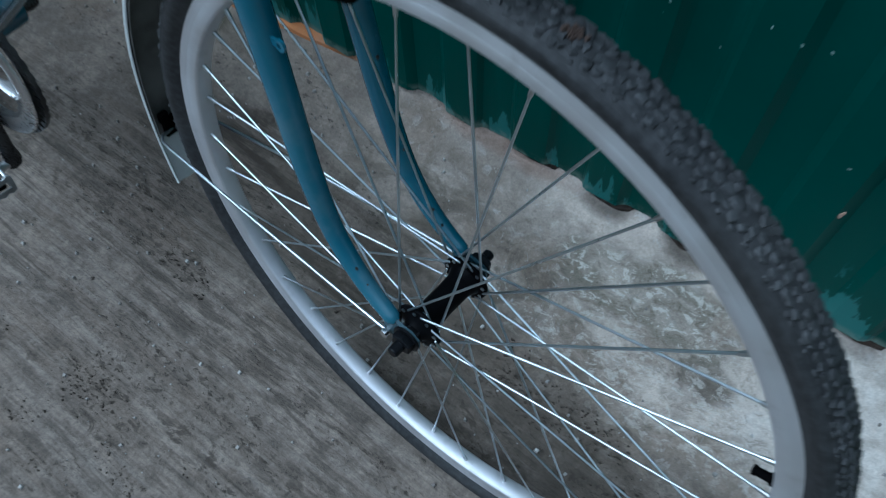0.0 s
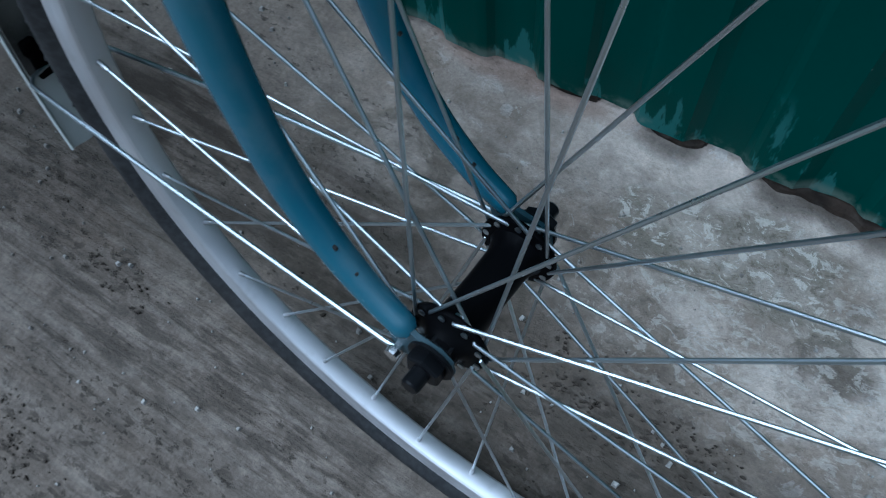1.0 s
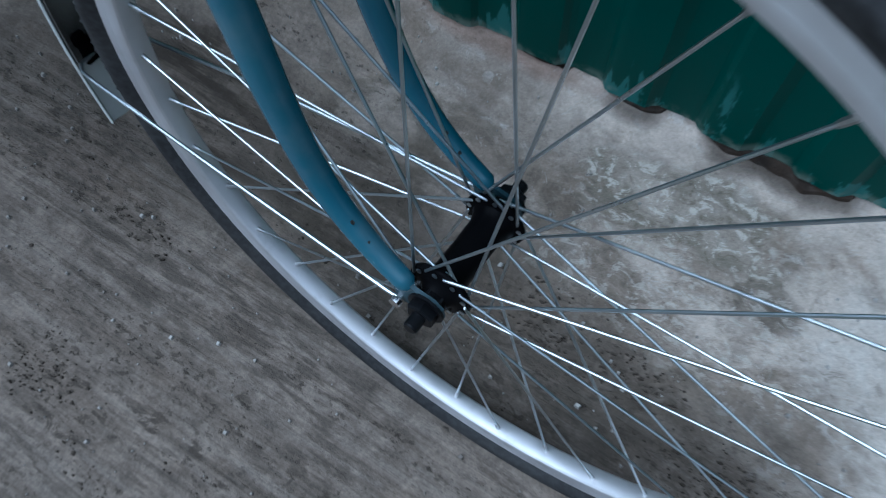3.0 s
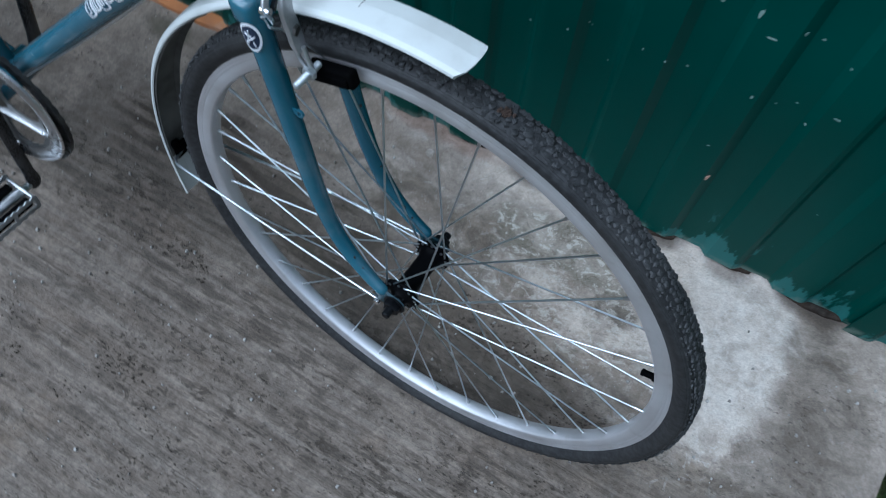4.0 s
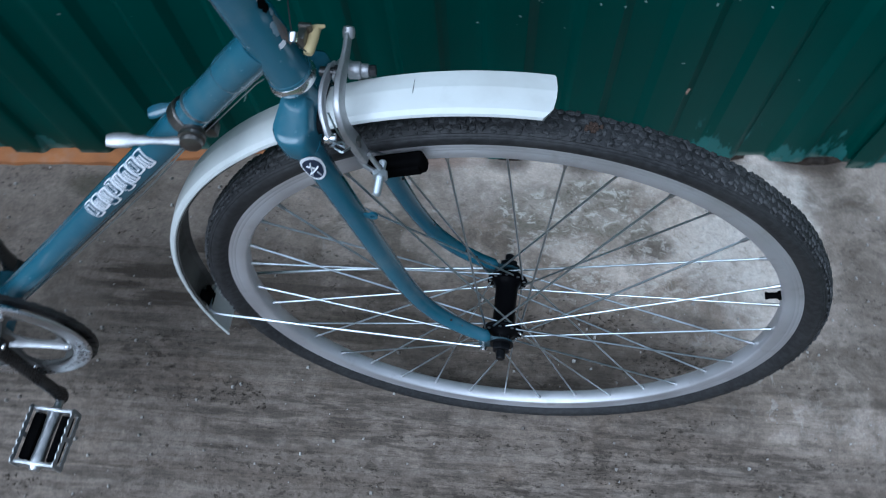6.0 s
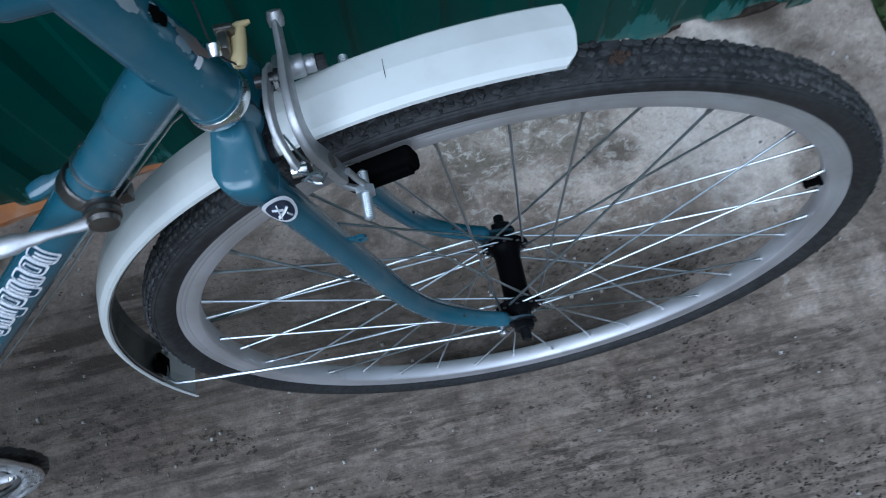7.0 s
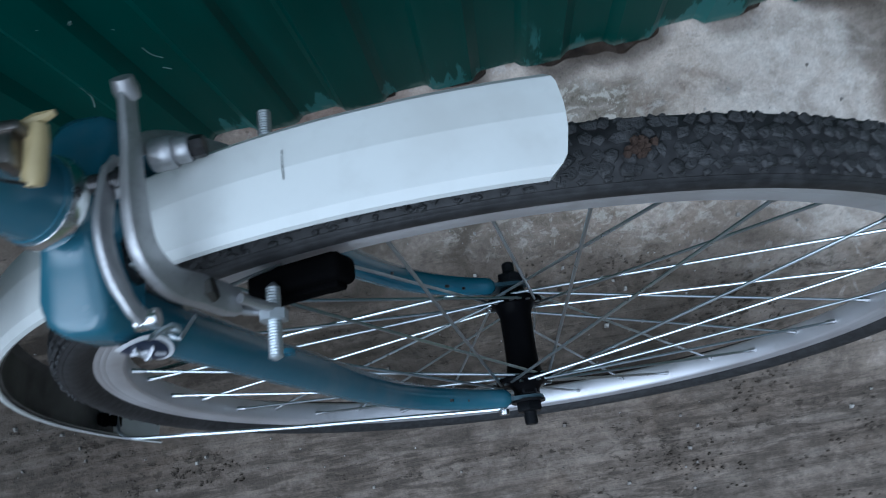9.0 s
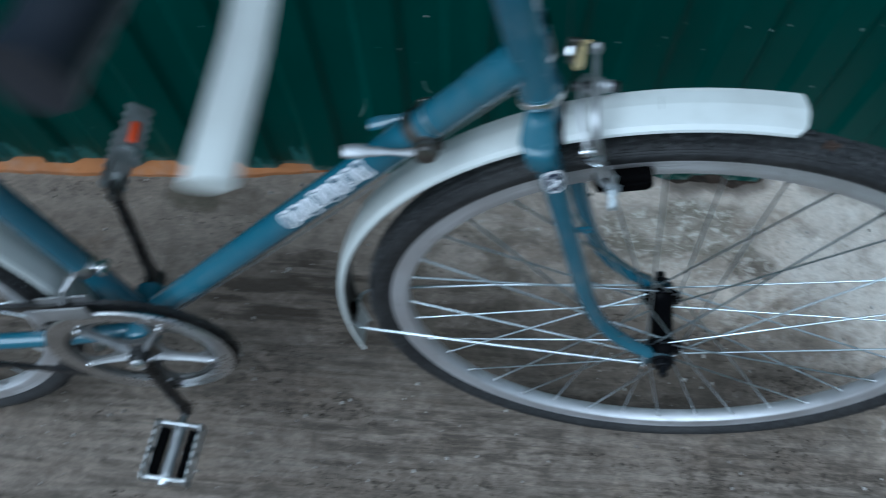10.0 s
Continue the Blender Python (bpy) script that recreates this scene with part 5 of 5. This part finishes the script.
part("spring_arm", sweep(smooth_path([(-0.1505, 0.0100, 0.3870), (-0.1525, 0.0020, 0.3890), (-0.1532, -0.0200, 0.3920), (-0.1518, -0.0360, 0.3870), (-0.1470, -0.0490, 0.3820), (-0.1442, -0.0535, 0.3770)], 4), [0.0022] * 3 + [0.0030] * 12 + [0.0026] * 6, 12, 0.80, (1, 0, 0.3), section=ARM_SECTION), BRAKE, caliper, "narrow grey spring arm", WHEEL)
part("spring_end", joined(knurl(0.0040, -0.004, 0.005, at(-0.1445, -0.0532, 0.3740) @ Matrix.Rotation(radians(-85), 4, "Z"), 12)), CHROME, caliper, "bright spring stop nut", WHEEL)
loop = [(-0.1375 + 0.0058 * math.cos(TAU * i / 14), -0.0590 + 0.002 * math.sin(TAU * i / 7), 0.3720 + 0.0048 * math.sin(TAU * i / 14)) for i in range(13)]
part("spring_hook", sweep([(-0.1450, -0.0560, 0.3770), *loop, (-0.1310, -0.0500, 0.3600)], 0.0009, 6), STEEL, caliper, "bright hooked end of the spring", WHEEL)
part("return_spring", sweep(smooth_path([(-0.150, -0.030, 0.376), (-0.142, -0.035, 0.352), (-0.130, -0.031, 0.334), (-0.119, -0.020, 0.315), (-0.112, -0.012, 0.300)], 4), 0.0008, 6), STEEL, caliper, "thin return spring", WHEEL)

# cranks, chainring, pedals
RING = FRAME @ at(BB[0], -0.040, BB[2] - 0.010)
ring_mesh = lathe([(0.0890, -0.0008), (0.0920, -0.0014), (0.0985, -0.0022), (0.1020, -0.0014), (0.1050, -0.0026), (0.1095, -0.0024), (0.1112, -0.0008), (0.1112, 0.0006), (0.1095, 0.0014), (0.0890, 0.0008)], 72)
guard_ring = part("chain_guard", ring_mesh, BRIGHTRING, bike, "bright alloy chain guard ring", RING @ at(0, -0.006, 0))
def teeth():
    n, some = 46, [lathe([(0.0960, -0.0012), (0.1080, -0.0012), (0.1080, 0.0012), (0.0960, 0.0012)], 92)]
    for i in range(n):
        some.append(knob(0.1115, 0, TAU * i / n, (0.0070, 0.0024, 0.0080)))
    return joined(*some)


part("chainring", teeth(), DARK, guard_ring, "dark toothed chainring", RING @ at(0, 0.004, 0))
def stamped_plate():
    """The pressed web of the chainring, with five long holes and thin slots between them."""
    n, rings, half = 200, 26, 0.0009
    r0, r1 = 0.020, 0.092

    def kept(i, j):
        a, r = TAU * (i + 0.5) / n, r0 + (r1 - r0) * (j + 0.5) / rings
        for k in range(5):
            d = (a - 0.4 - TAU * k / 5 + math.pi) % TAU - math.pi
            if (d * r / (0.0300 * r / 0.058)) ** 2 + (abs(r - 0.0575) / 0.0255) ** 3 < 1.0:
                return False
            d = (a - 0.4 - TAU * (k + 0.5) / 5 + math.pi) % TAU - math.pi
            if abs(d) < 0.22 and abs(r - 0.0825) < 0.0018:
                return False
        return True
    verts = [(r * math.cos(a), y, r * math.sin(a)) for y in (-half, half) for a in [TAU * i / n for i in range(n)] for r in [r0 + (r1 - r0) * j / rings for j in range(rings + 1)]]
    w, top = rings + 1, n * (rings + 1)
    faces, count = [], {}
    for i in range(n):
        for j in range(rings):
            if kept(i, j):
                q = (i * w + j, ((i + 1) % n) * w + j, ((i + 1) % n) * w + j + 1, i * w + j + 1)
                faces += [q, tuple(p + top for p in reversed(q))]
                for e in range(4):
                    key = tuple(sorted((q[e], q[(e + 1) % 4])))
                    count[key] = count.get(key, 0) + 1
    faces += [(p, q, q + top, p + top) for (p, q), c in count.items() if c == 1]
    used = sorted({p for f in faces for p in f})
    index = {p: i for i, p in enumerate(used)}
    return [verts[p] for p in used], [tuple(index[p] for p in f) for f in faces]


part("stamped_plate", stamped_plate(), WEB, guard_ring, "dull grey pressed steel web with oval holes", RING @ at(0, -0.003, 0))
for k in range(5):
    a = 0.4 + TAU * (k + 0.5) / 5
    ray = Vector((math.cos(a), 0, math.sin(a)))
    part("spider_arm", sweep([ray * 0.016, ray * 0.030, ray * 0.060, ray * 0.082, ray * 0.088], [0.0085, 0.0070, 0.0050, 0.0056, 0.0040], 10, 0.45, (0, 1, 0), spin=0.3), BRAKE, guard_ring, "grey alloy spider arm", RING @ at(0, -0.0055, 0))
    part("ring_bolt", placed(spun([(0.001, -0.0030), (0.0036, -0.0026), (0.0042, 0.0)], 12), at(*(ray * 0.083))), CHROME, guard_ring, "small bright ring bolt", RING @ at(0, -0.0078, 0))
part("spider_boss", spun([(0.010, -0.0090), (0.0190, -0.0080), (0.0225, -0.005), (0.0245, -0.003), (0.0245, 0.0), (0.0200, 0.002)], 28), OLDALLOY, guard_ring, "tarnished round boss", RING)


def crank(top, foot, out):
    d = (Vector(foot) - Vector(top)).normalized()
    arm_geo = sweep([Vector(top) - d * 0.010, Vector(top), Vector(top) + d * 0.03, Vector(foot) - d * 0.02, Vector(foot), Vector(foot) + d * 0.010], [0.011, 0.0145, 0.0102, 0.0092, 0.0122, 0.009], 12, 0.62, (0, 1, 0), spin=0.26)
    boss = placed(spun([(0.003, -0.010), (0.0120, -0.009), (0.0135, 0.0), (0.0120, 0.009), (0.003, 0.010)], 20), Matrix.Translation(top))
    return joined(arm_geo, boss)


RC0, RC1 = Vector((BB[0] + 0.002, -0.055, BB[2] + 0.000)), Vector((BB[0] + 0.007, -0.058, BB[2] - 0.178))
LC0, LC1 = Vector((BB[0], 0.050, BB[2])), Vector((BB[0] + 0.005, 0.070, BB[2] + 0.168))
right_crank = part("crank", crank(RC0, RC1, -1), BLACKSTEEL, bike, "black enamelled crank arm", FRAME)
left_crank = part("crank", crank(LC0, LC1, 1), BLACKSTEEL, bike, "black enamelled crank arm", FRAME)
part("crank_bolt", placed(spun([(0.001, -0.010), (0.006, -0.0095), (0.0100, -0.006), (0.0105, 0.0)], 16), Matrix.Translation(RC0 + Vector((0, -0.007, 0)))), CHROME, right_crank, "bright crank bolt", FRAME)
part("pedal_axle_end", placed(spun([(0.001, -0.0115), (0.0045, -0.0110), (0.0068, -0.0095), (0.0072, -0.0070), (0.0072, 0.0)], 16), Matrix.Translation(LC1)), OLDALLOY, left_crank, "worn round end of the pedal axle", FRAME)
part("cotter_pin", sweep([RC0 + Vector((-0.013, -0.002, 0.004)), RC0 + Vector((0.014, -0.002, -0.004))], 0.0045, 10), CHROME, right_crank, "bright cotter pin", FRAME)


def pedal(crank_part, foot, side, roll, reflector):
    """Axle, two toothed cage plates and two end plates, with a reflector on the plate that has one."""
    m = FRAME @ Matrix.Translation(foot) @ Matrix.Rotation(radians(-7 if side < 0 else 0), 4, "Z") @ Matrix.Rotation(radians(roll), 4, "Y")
    axle = part("pedal_body", joined(sweep([(0, side * s, 0) for s in (0.0, 0.012, 0.018, 0.050, 0.082, 0.094, 0.100)], [0.0055, 0.0060, 0.0098, 0.0080, 0.0092, 0.0100, 0.007], 16, up=(0, 0, 1)),
                                     block((0.058, 0.005, 0.020), at(0, side * 0.0175, 0), 0.0015), block((0.058, 0.005, 0.020), at(0, side * 0.0925, 0), 0.0015)), PLATE if side > 0 else ALLOY, bike, "grey alloy pedal body", m)
    for s in (-1, 1):
        n, strips = 14, []
        for lo, hi, tooth in ((0.0060, 0.0130, 1), (-0.0130, -0.0060, -1)):
            v, f = [], []
            for i in range(n + 1):
                y = side * (0.014 + 0.082 * i / n)
                extra = 0.0032 if i % 2 else 0.0
                for z in (lo - (extra if tooth < 0 else 0.0), hi + (extra if tooth > 0 else 0.0)):
                    v += [(s * 0.0290, y, z), (s * 0.0308, y, z)]
            for i in range(n):
                b, c = i * 4, i * 4 + 4
                f += [(b, c, c + 2, b + 2), (b + 1, b + 3, c + 3, c + 1), (b, b + 1, c + 1, c), (b + 2, c + 2, c + 3, b + 3)]
            strips.append((v, [*f, (0, 2, 3, 1), (n * 4, n * 4 + 1, n * 4 + 3, n * 4 + 2)]))
        for y in (0.0165, 0.055, 0.0935):
            strips.append(block((0.0016, 0.006, 0.016), at(s * 0.0299, side * y, 0)))
        if side > 0:
            strips.append(block((0.0012, 0.074, 0.014), at(s * 0.0296, side * 0.055, 0)))
        part("cage_plate", joined(*strips), PLATE, axle, "toothed grey cage plate", m)
        part("pedal_rubber", block((0.015, 0.066, 0.012), at(s * 0.0195, side * 0.055, -0.002), 0.003), RUBBER, axle, "dark rubber block", m)
    if reflector:
        part("reflector_clip", joined(block((0.003, 0.004, 0.018), at(reflector * 0.0322, side * 0.034, 0), 0.001), block((0.003, 0.012, 0.003), at(reflector * 0.0322, side * 0.028, 0.0075), 0.001)), CHROME, axle, "bright reflector clip", m)
        part("reflector", block((0.005, 0.028, 0.0105), at(reflector * 0.0328, side * 0.056, 0), 0.002), ORANGE, axle, "orange reflector", m)


pedal(right_crank, RC1 + Vector((0, -0.006, 0)), -1, 2, 0)
pedal(left_crank, LC1 + Vector((0, 0.006, 0)), 1, 124, -1)


def chain():
    """Links round the chainring and the sprocket."""
    c1, r1, c2, r2 = Vector((BB[0], -0.036, BB[2] - 0.010)), 0.1120, Vector((-0.90, -0.036, -0.375)), 0.034
    d = c2 - c1
    base, turn = math.atan2(d.z, d.x), math.acos((r1 - r2) / math.hypot(d.x, d.z))
    pts = []
    for i in range(49):
        a = base + turn + (TAU - 2 * turn) * i / 48
        pts.append(c1 + Vector((r1 * math.cos(a), 0, r1 * math.sin(a))))
    lo = [c2 + Vector((r2 * math.cos(base - turn + 2 * turn * i / 10), 0, r2 * math.sin(base - turn + 2 * turn * i / 10))) for i in range(11)]
    run = lambda a, b: [a + (b - a) * s / 24 for s in range(1, 24)]
    loop = pts + run(pts[-1], lo[0]) + lo + run(lo[-1], pts[0])
    some = []
    for i, p in enumerate(loop):
        q = loop[(i + 1) % len(loop)]
        e = (q - p)
        m = basis(e.normalized(), Vector((0, 1, 0)), e.normalized().cross(Vector((0, 1, 0))), (p + q) / 2)
        some.append(block((e.length * 1.15, 0.0065 if i % 2 else 0.0045, 0.0085), m))
    return joined(*some)


part("chain", chain(), DARK, bike, "dark oily roller chain", FRAME)
part("sprocket", placed(spun([(0.010, -0.046), (0.033, -0.043), (0.033, -0.037), (0.028, -0.036), (0.020, -0.030)], 32), at(-0.90, 0, -0.375)), DARK, bike, "dark rear sprocket", FRAME)

# rear mudguard and its stays
rear_guard = part("rear_mudguard", guard(radians(-14), radians(150), 0.03), WHITE, bike, "white plastic rear mudguard", REAR, 7)
for side in (-1, 1):
    part("mudguard_stay", sweep([(-0.02, side * 0.064, 0.0), (-0.20, side * 0.045, 0.18), (-0.285, side * 0.027, 0.255), (-0.29, 0, 0.262)], 0.0017, 8), STEEL, rear_guard, "thin steel wire stay", REAR)
# front derailleur: its band on the seat tube, bolt, arm and cage over the chain
SEAT = lambda q: Vector(BB) + (ST1 - Vector(BB)) * q
clip = part("tube_clip", sweep([SEAT(q) for q in (0.212, 0.218, 0.236, 0.242)], [0.0150, 0.0160, 0.0160, 0.0150], 24), ALLOY, bike, "worn alloy band of the front derailleur", FRAME)
part("clip_bolt", joined(block((0.016, 0.010, 0.011), Matrix.Translation(SEAT(0.227) + Vector((0.021, -0.004, 0.002))), 0.002), placed(spun([(0.001, -0.011), (0.0042, -0.010), (0.0042, 0.008), (0.001, 0.009)], 8), Matrix.Translation(SEAT(0.227) + Vector((0.026, -0.004, 0.002))))), CHROME, clip, "bright clamp bolt", FRAME)
part("derailleur_arm", sweep([SEAT(0.227) + Vector(q) for q in ((-0.008, -0.014, 0.0), (-0.016, -0.030, -0.006), (-0.020, -0.038, -0.020))], [0.006, 0.006, 0.005], 10, 0.6), BRAKE, clip, "grey derailleur arm", FRAME)
for side in (-0.049, -0.034):
    part("derailleur_cage", block((0.064, 0.0016, 0.026), FRAME @ Matrix.Translation(SEAT(0.227) + Vector((-0.020, side, -0.026))) @ Matrix.Rotation(radians(-8), 4, "Y"), 0.0006), BRAKE, clip, "grey cage plate beside the chain")

# bars, saddle
S = lambda s: C0 + STEER * s
part("stem", joined(sweep([S(0.150), S(0.165), S(0.31)], [0.0125, 0.0112, 0.0112], 20), sweep(smooth_path([S(0.290), S(0.315) + Vector((0.004, 0, 0)), S(0.325) + Vector((0.016, 0, 0.002))], 4), 0.0145, 18)), CHROME, bike, "chrome handlebar stem", WHEEL)
bar_half = [(-0.252, 0.0, 0.690), (-0.253, 0.05, 0.690), (-0.266, 0.11, 0.692), (-0.300, 0.165, 0.695), (-0.328, 0.205, 0.697), (-0.340, 0.25, 0.697), (-0.344, 0.296, 0.697)]
bar = [(x, -y, z) for x, y, z in reversed(bar_half)] + bar_half[1:]
handlebar = part("handlebar", sweep(smooth_path(bar, 5), 0.0112, 16, up=(0, 0, 1)), CHROME, bike, "chrome swept handlebar", WHEEL)
for side in (-1, 1):
    grip = smooth_path([(-0.331, side * 0.212, 0.697), (-0.340, side * 0.25, 0.697), (-0.345, side * 0.304, 0.697)], 8)
    part("grip", sweep(grip, [0.0135, 0.0150] + [0.0130, 0.0137] * 7 + [0.0142, 0.0105], 18, up=(0, 0, 1)), GRIP, handlebar, "black rubber grip", WHEEL)
    part("brake_lever", joined(sweep(smooth_path([(-0.312, side * 0.168, 0.690), (-0.310, side * 0.190, 0.668), (-0.307, side * 0.235, 0.655), (-0.305, side * 0.302, 0.650)], 5), [0.0080] * 5 + [0.0088] * 6 + [0.0092] * 5, 14, 0.5, (1, 0, 0)),
                               sweep([(-0.302, side * 0.150, 0.695), (-0.318, side * 0.185, 0.697)], 0.0155, 16, up=(0, 0, 1))), WHITE, handlebar, "white coated brake lever", WHEEL)
part("brake_housing", sweep(smooth_path([(-0.176, 0.010, 0.555), (-0.180, -0.01, 0.60), (-0.195, -0.06, 0.66), (-0.235, -0.14, 0.70), (-0.290, -0.166, 0.692)], 6), 0.0025, 8), IVORY, handlebar, "ivory brake cable housing", WHEEL)
part("rear_brake_housing", sweep(smooth_path([(-0.030, -0.120, 0.320), (0.018, -0.055, 0.255), (0.012, -0.029, 0.180), (-0.0233, -0.0195, 0.151), (-0.0455, -0.0185, 0.144), (-0.097, -0.0178, 0.1355), (-0.16, -0.0172, 0.129), (-0.40, -0.0140, 0.118), (-0.56, -0.0120, 0.116)], 6), 0.0026, 8), IVORY, bike, "ivory cable housing along the top tube", FRAME)
part("seat_post", tube(ST1, ST1 + Vector((-0.020, 0, 0.085)), 0.0127), CHROME, bike, "chrome seat post", FRAME)


def saddle():
    verts, faces, n, k = [], [], 16, 14
    for i in range(n + 1):
        s = i / n
        x = -0.735 + 0.27 * s
        w = 0.072 * (1 - s) ** 1.6 + 0.020 + 0.012 * math.sin(math.pi * s)
        if i in (0, n):
            w *= 0.55
        z = 0.268 - 0.012 * math.sin(math.pi * s) - (0.008 if i in (0, n) else 0)
        for q in range(k):
            a = TAU * q / k
            verts.append((x, w * math.cos(a), z + (0.018 if math.sin(a) > 0 else 0.032) * math.sin(a) * (0.5 if i in (0, n) else 1)))
    for i in range(n):
        faces += [(i * k + q, i * k + (q + 1) % k, (i + 1) * k + (q + 1) % k, (i + 1) * k + q) for q in range(k)]
    faces += [tuple(range(k)), tuple(range(n * k, n * k + k))]
    return verts, faces


part("saddle", saddle(), RUBBER, bike, "black padded saddle", FRAME)
